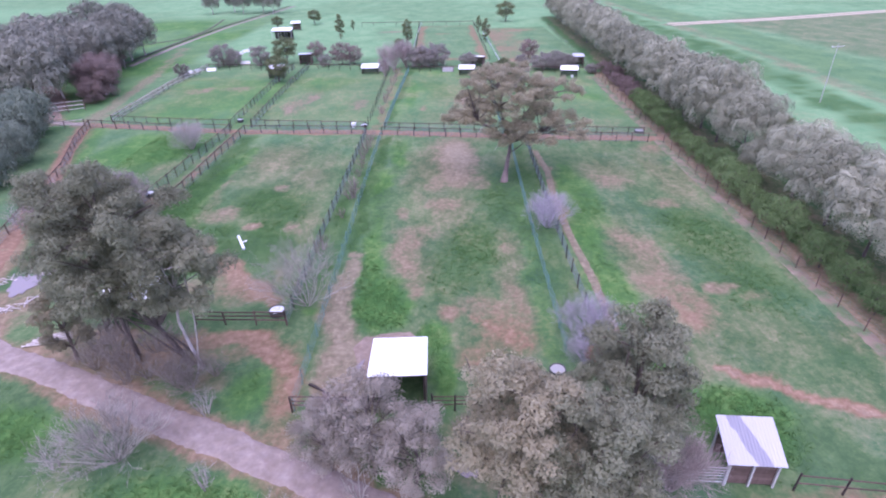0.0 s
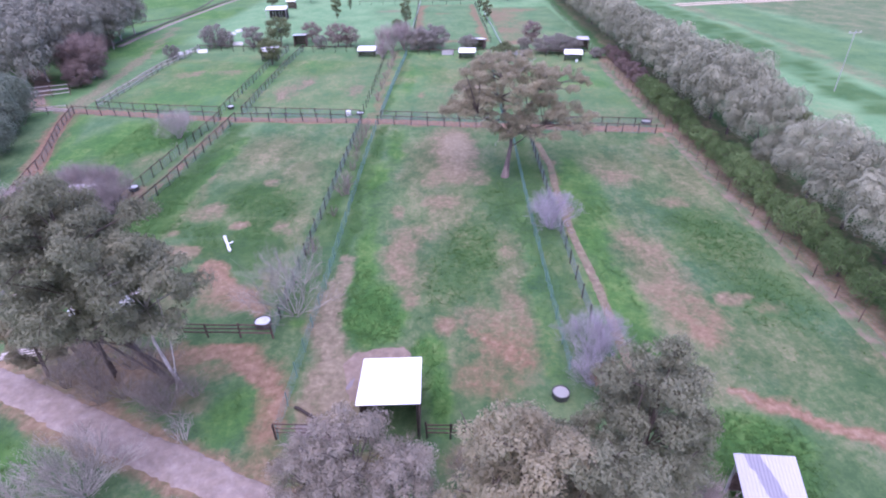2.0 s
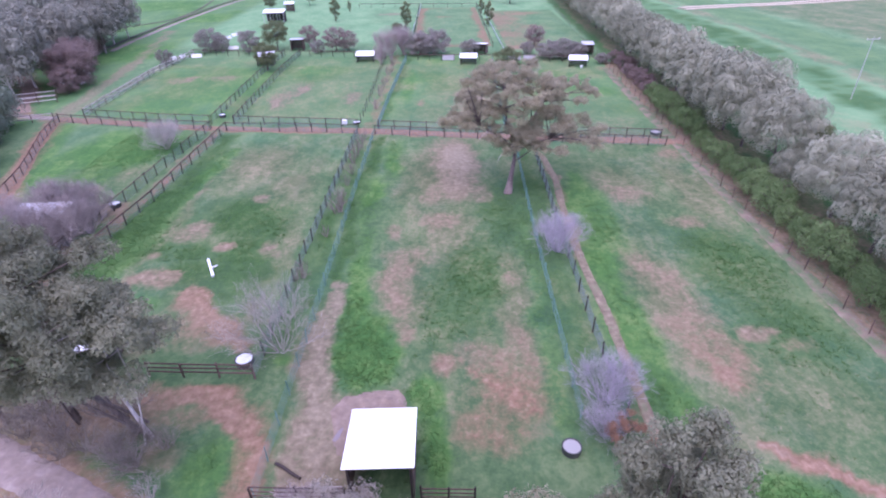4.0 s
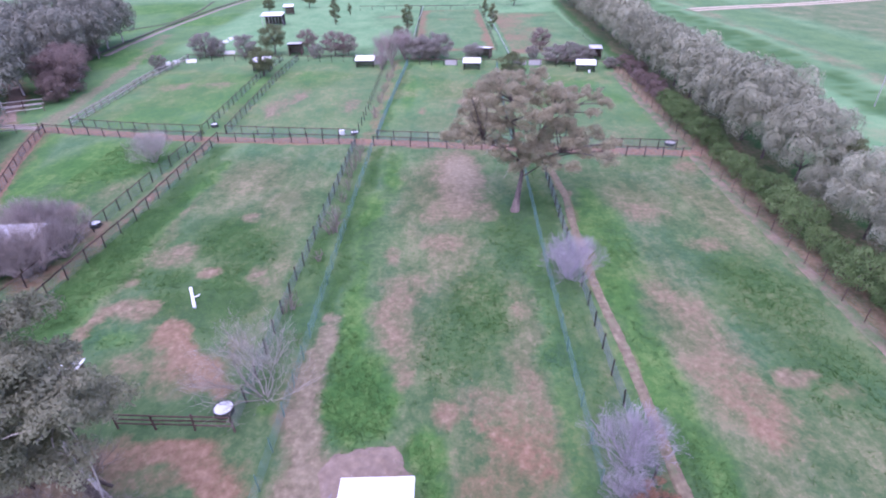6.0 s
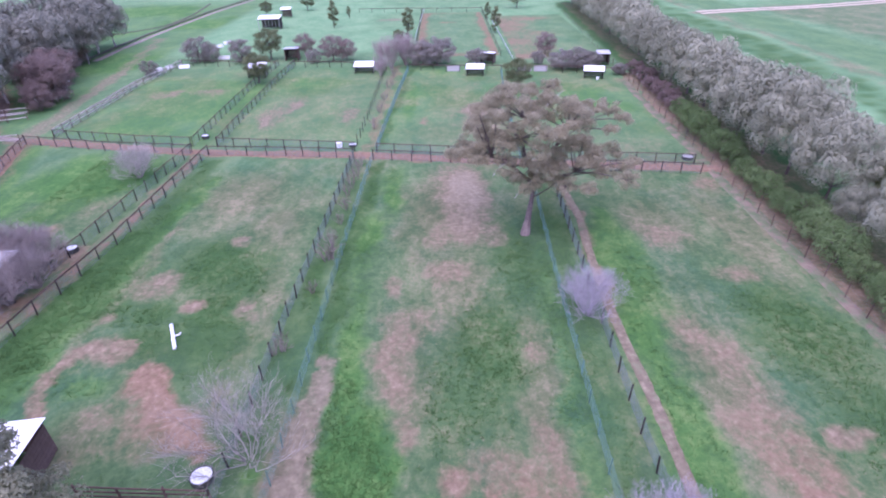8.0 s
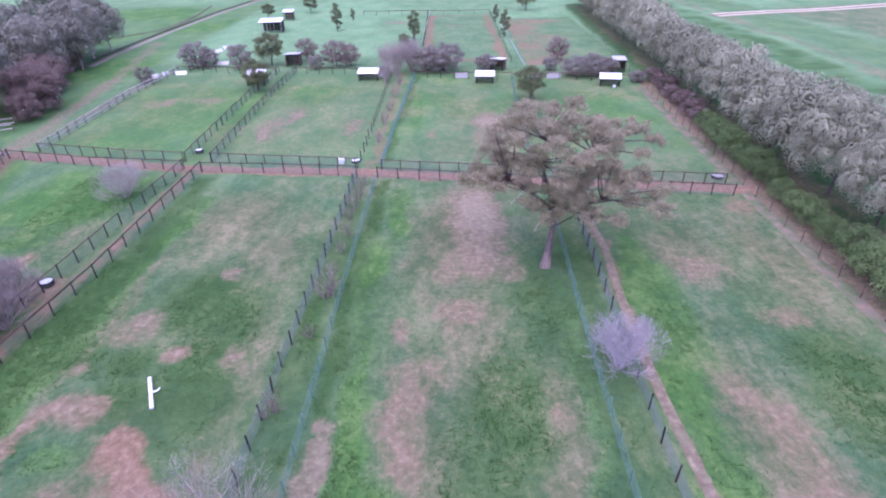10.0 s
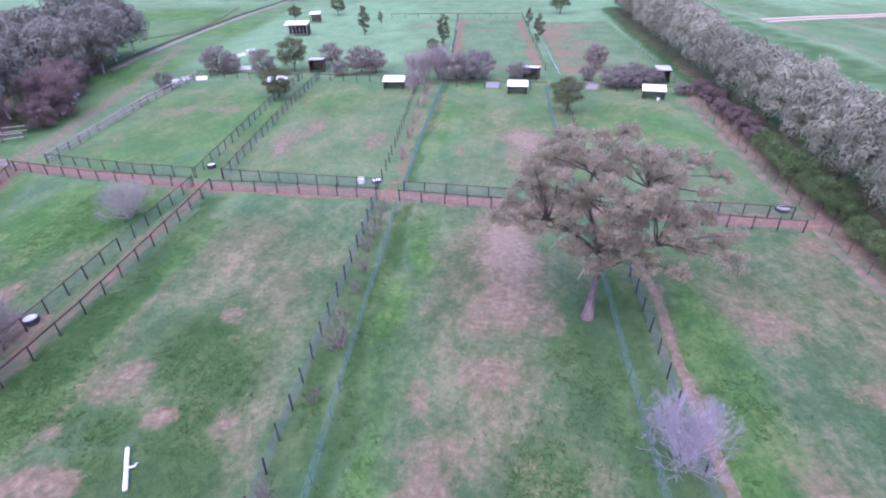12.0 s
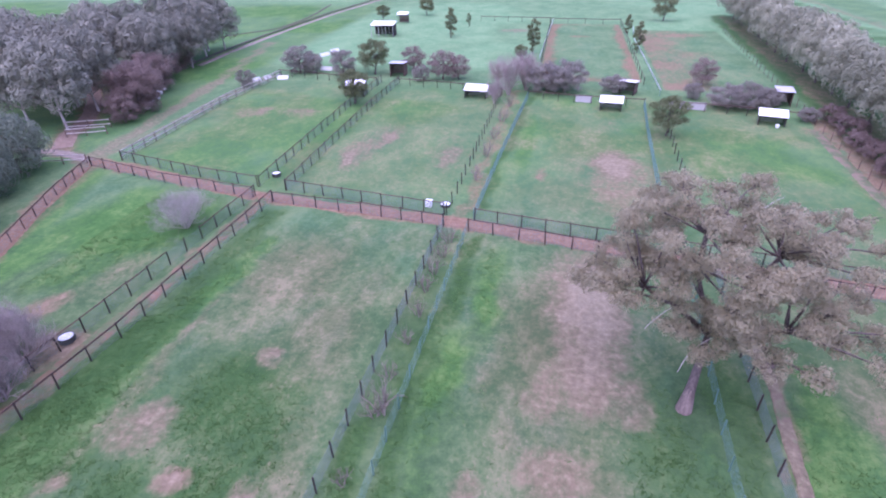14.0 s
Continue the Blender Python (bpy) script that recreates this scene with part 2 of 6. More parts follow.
M_POST = wood_material("dark_timber", (0.020, 0.016, 0.014), (0.060, 0.046, 0.040))
M_RAIL = wood_material("weathered_timber", (0.05, 0.032, 0.026), (0.15, 0.096, 0.076))
M_WIRE_GREY = paint_material("dull_grey_wire", (0.13, 0.17, 0.165), 0.6, 0.2)
M_WIRE = paint_material("galvanised_wire", (0.12, 0.235, 0.21), 0.6, 0.2)
M_ROOF = paint_material("white_roof_sheet", (0.82, 0.82, 0.80), 0.4, 0.0, 0.12)
M_ROOF_GREY = paint_material("zinc_roof_sheet", (0.50, 0.49, 0.51), 0.35, 0.1, 0.8, (0.27, 0.25, 0.28))
M_ROOF_WET = streaked_sheet("streaked_zinc_sheet", (0.38, 0.372, 0.41), (0.21, 0.205, 0.235))
M_STEEL = paint_material("galvanised_steel", (0.60, 0.60, 0.60), 0.4, 0.4)
M_POLE = wood_material("grey_pole_wood", (0.26, 0.25, 0.24), (0.42, 0.41, 0.39))
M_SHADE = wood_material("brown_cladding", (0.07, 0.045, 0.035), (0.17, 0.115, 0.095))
M_CLAD = paint_material("green_grey_cladding", (0.13, 0.16, 0.11), 0.6)
M_TUB = paint_material("dark_tub", (0.045, 0.05, 0.045), 0.6)
M_TUB_PALE = paint_material("pale_tub", (0.60, 0.60, 0.56), 0.6)
# trough water: the sky's white reflection is painted as its base colour
M_WATER = paint_material("sky_white_water", (0.68, 0.70, 0.70), 0.15, 0.0, 0.1)
M_WATER_DULL = paint_material("murky_water", (0.30, 0.29, 0.27), 0.4, 0.0, 0.4, (0.22, 0.21, 0.19))
M_PVC = paint_material("white_plastic", (0.80, 0.80, 0.80), 0.35, 0.0, 0.1)


# ---- mesh helpers ----
def mesh_of(name, verts, faces, material, smooth_faces=False):
    me = bpy.data.meshes.new(name)
    me.from_pydata(verts, [], faces)
    me.materials.append(material)
    if smooth_faces:
        me.polygons.foreach_set("use_smooth", np.ones(len(me.polygons), dtype=bool))
    me.update()
    return me


def part(name, me, parent, label="", m=None):
    ob = new(name, me)
    ob.parent = parent
    if m is not None:
        ob.matrix_basis = m
    return tagged(ob, label) if label else ob


def thing(name, m, label, category, group="", kind=""):
    ob = new(name)
    ob.empty_display_size = 0.2
    ob.matrix_basis = m
    return tagged(ob, label, category, group, kind)


class Shape:
    """Collects boxes, tubes and sheets into one mesh."""

    def __init__(self):
        self.v, self.f = [], []

    def add(self, verts, faces):
        k = len(self.v)
        self.v.extend(tuple(p) for p in verts)
        self.f.extend(tuple(i + k for i in f) for f in faces)
        return self

    def box(self, x0, y0, z0, x1, y1, z1, bevel=0.0):
        bm = bmesh.new()
        bmesh.ops.create_cube(bm, size=1.0)
        for v in bm.verts:
            v.co = Vector(((x0 + x1) / 2 + v.co.x * (x1 - x0), (y0 + y1) / 2 + v.co.y * (y1 - y0), (z0 + z1) / 2 + v.co.z * (z1 - z0)))
        if bevel:
            bmesh.ops.bevel(bm, geom=bm.edges[:], offset=bevel, segments=1, affect="EDGES")
        bm.verts.index_update()
        self.add([v.co for v in bm.verts], [[v.index for v in f.verts] for f in bm.faces])
        bm.free()
        return self

    def tube(self, points, radii, sides=6, cap=True):
        pts = [Vector(p) for p in points]
        k, rings = len(self.v), len(pts)
        for i, p in enumerate(pts):
            way = (pts[min(i + 1, rings - 1)] - pts[max(i - 1, 0)]).normalized()
            a = way.cross(Vector((0.31, 0.95, 0.05)))
            if a.length < 0.05:
                a = way.cross(Vector((1, 0, 0)))
            a.normalize()
            b = way.cross(a)
            for s in range(sides):
                w = 2 * math.pi * s / sides
                self.v.append(tuple(p + (a * math.cos(w) + b * math.sin(w)) * radii[i]))
        for i in range(rings - 1):
            for s in range(sides):
                t = (s + 1) % sides
                self.f.append((k + i * sides + s, k + i * sides + t, k + (i + 1) * sides + t, k + (i + 1) * sides + s))
        if cap:
            self.f.append(tuple(k + (rings - 1) * sides + s for s in range(sides)))
            self.f.append(tuple(k + s for s in reversed(range(sides))))
        return self

    def lathe(self, profile, sides=20):
        k = len(self.v)
        for r, z in profile:
            for s in range(sides):
                w = 2 * math.pi * s / sides
                self.v.append((r * math.cos(w), r * math.sin(w), z))
        for i in range(len(profile) - 1):
            for s in range(sides):
                t = (s + 1) % sides
                self.f.append((k + i * sides + s, k + i * sides + t, k + (i + 1) * sides + t, k + (i + 1) * sides + s))
        return self

    def mesh(self, name, material, smooth_faces=False):
        return mesh_of(name, self.v, self.f, material, smooth_faces)


# ---- ground ----
def seg_dist(x, y, pts):
    """Distance of the points (x, y) from a line of corners."""
    best = np.full(np.shape(x), 1e9)
    for (ax, ay), (bx, by) in zip(pts, pts[1:]):
        dx, dy = bx - ax, by - ay
        t = np.clip(((x - ax) * dx + (y - ay) * dy) / (dx * dx + dy * dy), 0, 1)
        best = np.minimum(best, np.hypot(x - ax - t * dx, y - ay - t * dy))
    return best


ROAD = [(-38, 34), (-33.0, 28.6), (-26.6, 25.8), (-18, 21.7), (-11.6, 18.8), (-6.6, 16.4), (-2, 14.2), (6, 10.8), (14, 7.5), (30, 2)]
LEFT_ROAD = [(-34.8, 30.5), (-39.2, 37), (-42.4, 46), (-47.2, 60), (-52.4, 73), (-55.6, 82)]
CROSS = [(-56, 84.0), (-42, 81.0), (-30.3, 78.3), (-10, 76.3), (0, 74.6), (14, 72.3), (31, 69.8)]
LEFT_LANE = [(-32.2, 36), (-31.6, 46), (-31.0, 56), (-30.5, 66), (-30.2, 78)]
RIGHT_TRACK = [(12.3, 22), (12.2, 28), (12.3, 36), (12.1, 44), (12.4, 52), (12.9, 60), (12.6, 66)]
EDGE_STRIP = [(29.2, 24), (29.2, 38), (29.3, 48), (29.5, 62), (30.0, 76), (31.0, 108)]
HEDGE_FOOT = [(30.8, 22), (31.0, 50), (32.0, 74), (33.2, 112)]
ROW_FOOT = [(35.5, 20), (36, 50), (37.5, 100), (40.5, 200)]
HOOK = [(-25.0, 36.0), (-25.6, 40.0), (-24.4, 42.0), (-21.8, 41.7)]
RED_FORK = [(-19.4, 40.4), (-18.2, 38.2), (-16.7, 35.9), (-13.6, 33.2)]
RED_FORK_B = [(-18.4, 38.0), (-18.0, 34.0)]
RED_WASH = [(18.2, 24.6), (20.1, 23.2), (22.0, 21.8), (23.8, 20.7), (27, 19.0)]
CENTRE_TRACK = [(-6.4, 21), (-6.5, 25), (-7.2, 29), (-7.6, 33), (-7.8, 40)]
YARD_ARC = [(-18.6, 28.4), (-16.2, 29.0), (-14.4, 28.8), (-12.5, 27.8), (-10.8, 25.6), (-10.4, 22.4)]
RED_LINE = [(1.6, 30.6), (3.8, 28.6), (5.7, 27.0)]
TAN_TRACK = [(-57.4, 87), (-58.1, 96), (-59.7, 109), (-61.7, 121), (-66, 142), (-69, 156)]
BANK = [(-74.5, 132), (-74.8, 150), (-74.4, 166), (-73.2, 186), (-72.0, 202), (-70.0, 216), (-64, 262)]
BANK_FAR = [(-92, 150), (-82.3, 165), (-76.4, 174), (-75.8, 194), (-79.3, 219)]
DRIVE = [(-92, 124), (-80, 112), (-73, 103.8), (-68.9, 97.4), (-66.6, 91.7), (-63.4, 87.2)]
PALE_DRIVE = [(-92, 92.5), (-80, 90.4), (-74.2, 88.4), (-67.4, 85.8), (-62.9, 86.0), (-56.6, 84.2)]
FIELD_ROAD = [(72, 175.6), (77.3, 177.0), (87.5, 178.8), (103.5, 181.3), (122, 186.0), (160, 195), (260, 215)]
FAR_LANE = [(-9.2, 78), (-8.9, 90), (-8.6, 104), (-8.3, 122)]

# bare and dry patches of the paddocks: x, y, half width, half length, strength, redness
PATCHES_LEFT_A = [
    (-23.1, 49.5, 1.9, 1.4, 0.75, 0.25), (-18.8, 46.3, 1.0, 1.0, 1, 0.35), (-23.8, 41.6, 2.2, 1.5, 0.9, 0.3), (-19.3, 39.7, 1.0, 1.0, 1, 0.8),
    (-18.0, 56.1, 1.1, 1.5, 0.85, 0.2), (-22.8, 49.2, 2.2, 2.0, 0.75, 0.25), (-24.7, 45.1, 0.7, 0.8, 0.8, 0.3), (-19.4, 38.5, 0.9, 1.9, 0.8, 0.6),
]
PATCHES_LEFT_B = [
    (-17.0, 35.3, 2.4, 1.8, 0.85, 0.5), (-14.5, 45.6, 1.1, 0.9, 0.6, 0.2), (-24.4, 45.3, 0.5, 0.3, 0.8, 0.4), (-14.2, 27.6, 2.4, 0.9, 0.7, 0.9),
    (-15.4, 34.4, 1.7, 1.2, 0.9, 0.7), (-33.1, 46.5, 2.6, 2.4, 0.9, 0.7),
]
PATCHES_LEFT_C = [
    (-33.4, 54.0, 2.2, 2.6, 0.95, 0.3), (-25.1, 59.4, 0.6, 3.6, 0.75, 0.15), (-22.5, 50.2, 1.3, 1.6, 0.9, 0.15), (-15.2, 46.4, 0.7, 1.0, 0.9, 0.15), (-17.7, 56.6, 0.9, 0.8, 1.0, 0.1),
    (-17.0, 33.4, 4.2, 1.2, 0.62, 0.35), (-19.6, 36.0, 2.0, 1.6, 0.6, 0.3), (-17.4, 29.2, 2.2, 0.9, 0.9, 0.7), (-12.4, 27.6, 2.0, 1.0, 0.85, 0.8), (-15.0, 27.2, 2.4, 1.2, 0.6, 0.6), (-13.4, 36.4, 2.0, 1.8, 0.5, 0.4),
]
PATCHES_LEFT = PATCHES_LEFT_A + PATCHES_LEFT_B + PATCHES_LEFT_C
PATCHES_LEFT_DRY_A = [
    (-22.1, 64.5, 4.7, 2.5, 0.6, 0.2), (-16.2, 60.2, 2.9, 2.6, 0.65, 0.2), (-25.6, 58.2, 1.6, 2.0, 0.65, 0.2), (-14.0, 49.7, 0.8, 1.7, 0.55, 0.2),
    (-14.4, 64.1, 1.8, 5.0, 0.5, 0.2), (-20.8, 34.2, 1.8, 2.6, 0.6, 0.3), (-20.1, 41.4, 1.7, 2.0, 0.5, 0.3), (-26.3, 48.2, 2.3, 1.6, 0.35, 0.2),
]
PATCHES_LEFT_DRY_B = [
    (-14.9, 46.0, 1.4, 1.8, 0.6, 0.2), (-13.8, 37.2, 1.1, 2.2, 0.6, 0.4), (-18.2, 55.7, 2.2, 2.2, 0.6, 0.2),
]
PATCHES_LEFT_DRY = PATCHES_LEFT_DRY_A + PATCHES_LEFT_DRY_B
PATCHES_MID_A = [
    (-2.6, 42.0, 1.6, 2.0, 0.85, 0.25), (-3.2, 38.4, 1.0, 2.5, 0.85, 0.3), (0.4, 31.6, 0.9, 0.9, 1.0, 0.5), (3.0, 31.6, 3.0, 1.5, 0.75, 0.35),
    (5.5, 34.0, 1.0, 1.9, 0.8, 0.3), (-6.6, 26.6, 1.7, 3.0, 1.0, 0.15), (1.6, 66.2, 3.4, 6.1, 0.85, 0.12), (-0.1, 50.4, 1.7, 2.0, 0.8, 0.3),
    (-2.6, 43.7, 2.6, 2.3, 0.7, 0.3), (-3.2, 40.1, 2.2, 1.4, 0.6, 0.3), (5.9, 41.2, 0.9, 1.8, 0.6, 0.35),
]
PATCHES_MID_B = [
    (2.4, 66.0, 2.8, 6.4, 1.3, 0.05), (2.0, 59.0, 2.6, 4.6, 1.0, 0.1), (4.6, 56.2, 1.4, 2.2, 0.9, 0.1),
    (4.6, 28.4, 3.0, 2.8, 0.8, 0.85), (2.6, 25.6, 2.2, 2.2, 0.75, 0.8), (5.8, 31.2, 1.8, 1.8, 0.7, 0.45), (0.7, 65.7, 1.6, 3.0, 0.9, 0.15), (-0.8, 56.0, 1.2, 2.4, 0.75, 0.25), (-3.9, 48.6, 1.0, 1.8, 0.8, 0.3), (0.4, 50.6, 1.5, 2.0, 0.85, 0.3),
    (-3.2, 41.2, 1.6, 4.5, 0.8, 0.3), (-3.0, 34.6, 1.2, 1.7, 0.75, 0.35), (0.2, 31.4, 0.8, 1.0, 1, 0.6), (5.6, 32.8, 0.7, 3.2, 0.75, 0.35),
    (3.6, 28.8, 3.0, 1.9, 0.6, 0.8), (4.3, 27.4, 2.4, 3.5, 0.6, 0.8), (-2.8, 34.1, 1.1, 2.2, 0.7, 0.3), (-8.3, 32.4, 1.5, 4.6, 0.95, 0.2),
    (-4.0, 28.2, 2.5, 1.2, 1, 0.25), (-7.0, 26.0, 1.8, 3.0, 0.9, 0.25),
]
PATCHES_MID = PATCHES_MID_A + PATCHES_MID_B
PATCHES_MID_DRY_A = [
    (-3.6, 57.1, 1.0, 1.9, 0.6, 0.2), (-3.8, 63.7, 1.3, 3.9, 0.6, 0.2), (1.1, 46.5, 1.4, 1.9, 0.6, 0.2), (2.4, 57.0, 1.2, 1.9, 0.65, 0.2),
    (-7.5, 62.6, 1.5, 1.9, 0.3, 0.2), (-0.1, 49.7, 1.8, 2.0, 0.75, 0.3), (-2.7, 59.5, 1.7, 8.7, 0.55, 0.2), (6.2, 41.7, 1.2, 5.2, 0.45, 0.25),
]
PATCHES_MID_DRY_B = [
    (4.5, 49.2, 1.8, 3.8, 0.3, 0.3), (-0.3, 34.8, 1.1, 1.9, 0.35, 0.2), (-2.2, 52.5, 1.2, 1.9, 0.6, 0.2), (6.1, 72.3, 3.1, 2.6, 0.6, 0.2),
]
PATCHES_MID_DRY = PATCHES_MID_DRY_A + PATCHES_MID_DRY_B
PATCHES_RIGHT_A = [
    (19.3, 55.7, 2.6, 2.5, 0.75, 0.25), (28.9, 66.2, 2.5, 2.5, 0.75, 0.4), (23.1, 48.9, 2.1, 1.4, 0.7, 0.3), (16.7, 42.3, 2.0, 2.6, 0.75, 0.3),
    (16.1, 42.9, 1.7, 2.1, 0.7, 0.3), (18.3, 40.0, 1.9, 2.7, 0.75, 0.35), (17.1, 34.3, 1.9, 1.9, 0.75, 0.4), (18.7, 31.3, 2.5, 3.7, 0.75, 0.8),
]
PATCHES_RIGHT_B = [
    (22.1, 33.6, 1.3, 1.1, 1.05, 0.25), (24.6, 32.4, 1.4, 1.1, 0.6, 0.35), (18.3, 29.2, 1.4, 1.2, 0.9, 0.8), (19.0, 36.0, 2.2, 3.5, 0.7, 0.3),
    (20.1, 23.3, 1.7, 1.1, 0.6, 0.95), (22.0, 21.8, 1.5, 0.8, 0.6, 0.95), (23.8, 20.7, 1.2, 0.8, 0.6, 0.9),
]
PATCHES_RIGHT = PATCHES_RIGHT_A + PATCHES_RIGHT_B
PATCHES_RIGHT_DRY_A = [
    (23.5, 49.1, 1.9, 1.5, 0.7, 0.25), (27.9, 65.0, 1.8, 3.0, 0.6, 0.3), (17.1, 24.4, 1.0, 1.4, 0.6, 0.35), (27.9, 27.3, 1.6, 2.7, 0.5, 0.35),
    (21.8, 28.0, 1.9, 2.2, 0.35, 0.3), (10.3, 33.3, 0.8, 3.1, 0.4, 0.3), (15.7, 45.5, 1.3, 1.9, 0.5, 0.2), (15.4, 50.6, 1.9, 2.3, 0.3, 0.2),
]
PATCHES_RIGHT_DRY_B = [
    (20.0, 55.9, 2.6, 2.5, 0.6, 0.25), (28.5, 57.3, 2.5, 4.5, 0.6, 0.3),
]
PATCHES_RIGHT_DRY = PATCHES_RIGHT_DRY_A + PATCHES_RIGHT_DRY_B
PATCHES_FAR_A = [
    (-46.5, 104.9, 2.5, 3.1, 0.6, 0.2), (-39.2, 106.1, 3.7, 3.0, 0.55, 0.2), (-24.4, 92.3, 2.5, 6.2, 0.8, 0.15), (-22.9, 98.8, 2.3, 4.9, 0.6, 0.2),
    (-13.0, 93.1, 3.3, 7.9, 0.5, 0.2), (6.0, 87.5, 4.2, 9.7, 0.75, 0.3), (-2.4, 88.5, 0.7, 2.3, 0.8, 0.5), (6.2, 107.1, 2.0, 4.6, 0.5, 0.2),
]
PATCHES_FAR_B = [
    (-25.2, 90.0, 1.2, 3.4, 1.1, 0.1), (-22.6, 97.0, 1.2, 4.0, 1.05, 0.1), (-13.4, 92.5, 1.2, 4.4, 0.95, 0.1), (-45.0, 105.5, 1.6, 2.2, 0.9, 0.05), (-39.0, 107, 2.6, 1.4, 0.8, 0.05), (5.6, 92, 2.6, 5, 1.25, 0.1),
    (24.2, 77.4, 5.4, 2.8, 0.5, 0.3), (-37.5, 58.0, 1.8, 1.8, 0.85, 0.45), (-36.4, 65.4, 4.4, 4.8, 0.35, 0.3), (-36.6, 69.5, 2.2, 2.4, 0.5, 0.3),
    (-44.5, 104.3, 1.7, 1.9, 0.5, 0.2),
]
PATCHES_FAR = PATCHES_FAR_A + PATCHES_FAR_B
LUSH_A = [
    (-5.0, 100, 1.5, 13, 0.85), (15.6, 92, 1.8, 12, 0.8), (6, 111, 3, 2.2, 0.7), (-5.2, 33.0, 1.7, 3.8, 1.2),
    (-3.4, 31.2, 1.0, 1.6, 1.1), (-5.9, 38.4, 0.9, 4.6, 1.0), (-0.6, 28.6, 0.8, 2.0, 1.1), (-0.1, 24.6, 0.8, 3.6, 1.0),
    (-26, 20.5, 5.5, 2.2, 0.9), (-14, 15.5, 5, 2.2, 0.8), (-2.6, 17.0, 1.6, 1.0, 0.8), (16.5, 18.6, 3.4, 2.0, 0.9),
    (-45.5, 66, 2.4, 10, 0.8), (-7.0, 52.2, 1.2, 3.7, 0.55), (-6.6, 42.1, 0.9, 3.4, 0.85), (-5.4, 68.5, 1.6, 4.0, 0.6),
]
LUSH_B = [
    (13.7, 53.5, 1.4, 5.2, 0.8), (13.5, 42.5, 1.8, 3.8, 0.9), (-4.9, 33.0, 1.8, 3.3, 1), (-6.7, 45.1, 1.1, 6.0, 0.6),
    (-0.5, 28.5, 0.9, 1.6, 0.95), (15.3, 51.7, 1.7, 10.8, 0.7), (12.8, 32.5, 1.4, 5.9, 0.9), (-39.5, 71.5, 6.6, 6.6, 1.35),
    (-6.9, 98.0, 1.9, 18.2, 0.6), (20.0, 104.1, 5.2, 5.0, 0.8), (17.1, 20.8, 3.1, 1.8, 1), (-12.4, 23.3, 1.8, 2.7, 0.8),
    (-22.4, 38.6, 1.6, 1.3, 0.6), (-10.0, 31.9, 0.8, 0.8, 0.8),
]
LUSH_C = [
    (-28.6, 45.0, 1.0, 4.5, 0.9), (-26.4, 62.5, 1.3, 5.0, 0.85), (-6.5, 56.8, 1.2, 4.2, 0.9), (-4.9, 64.5, 1.1, 4.2, 0.85), (-43.5, 76.0, 2.4, 3.0, 0.8),
]
LUSH = LUSH_A + LUSH_B + LUSH_C
RANK_A = [
    (1.4, 36.8, 3.4, 4.6, 0.62), (25.0, 34.5, 3.4, 4.6, 0.65), (-25.9, 49.8, 5.9, 3.7, 0.55), (-16.2, 42.2, 3.6, 3.4, 0.75),
    (-16.2, 49.7, 3.1, 3.6, 0.8), (3.2, 41.4, 2.8, 5.4, 0.85), (6.2, 51.0, 2.2, 6.7, 0.65), (-21.6, 45.6, 2.6, 2.2, 0.6),
    (-25.0, 39.0, 1.4, 4.0, 0.6), (1.1, 36.2, 3.2, 5.8, 0.5),
]
RANK_B = [
    (-18.9, 52.5, 3.8, 4.6, 1.0), (-16.8, 45.6, 2.8, 3.4, 0.9), (-21.6, 45.8, 2.2, 1.8, 0.85), (-25.4, 46.8, 2.0, 2.4, 0.9), (-20.6, 42.6, 2.4, 1.6, 0.8),
    (24.5, 42.5, 3.8, 6.2, 0.8), (-17.3, 41.7, 2.1, 2.3, 0.6), (-19.6, 52.4, 3.6, 3.6, 0.8), (10.0, 58.6, 1.5, 4.3, 0.8),
    (9.0, 38.1, 1.4, 7.1, 0.6), (27.2, 83.8, 3.3, 3.5, 0.4), (-10.2, 45.1, 1.9, 3.4, 0.6),
]
RANK_C = [
    (-27.6, 51.5, 1.3, 6.5, 1.15), (-26.6, 58.5, 1.1, 4.0, 0.9), (-17.2, 51.6, 3.2, 4.6, 0.9), (-7.3, 65.5, 0.7, 5.0, 1.0),
    (-8.5, 58.0, 0.7, 4.5, 1.0), (-10.2, 49.6, 0.8, 4.5, 1.0), (-17.6, 46.0, 2.4, 1.6, 0.7), (-26.0, 45.6, 1.6, 1.6, 0.9),
]
RANK = RANK_A + RANK_B + RANK_C
PATCHES_WASH_A = [
    (0, 58, 5, 12, 0.5, 0.2), (1, 46, 5, 8, 0.45, 0.2), (2, 70, 5, 4, 0.55, 0.2), (-20, 61, 6, 8, 0.45, 0.2),
    (18, 44, 4, 10, 0.4, 0.2), (23, 62, 6, 6, 0.42, 0.2), (-22, 97, 8, 14, 0.42, 0.2), (3, 96, 6, 14, 0.5, 0.2),
    (-42, 104, 8, 12, 0.32, 0.2), (22, 86, 7, 8, 0.4, 0.2), (2, 30, 5, 5, 0.42, 0.6),
]
PATCHES_WASH_B = [
    (18, 30, 4, 5, 0.45, 0.3), (-0.2, 62, 3.4, 10, 0.74, 0.2), (1.2, 47, 3.0, 8, 0.66, 0.25), (-2.4, 40, 2.4, 8, 0.7, 0.3),
    (5.8, 38, 1.6, 8, 0.75, 0.3), (-21, 66, 6, 7, 0.66, 0.2), (-16, 58, 3.5, 6, 0.6, 0.2), (-25.4, 52, 1.1, 9, 0.75, 0.2),
    (-13.6, 46, 1.6, 8, 0.6, 0.2), (26.2, 56, 2.4, 12, 0.62, 0.3), (20, 58, 4, 6, 0.6, 0.2),
]
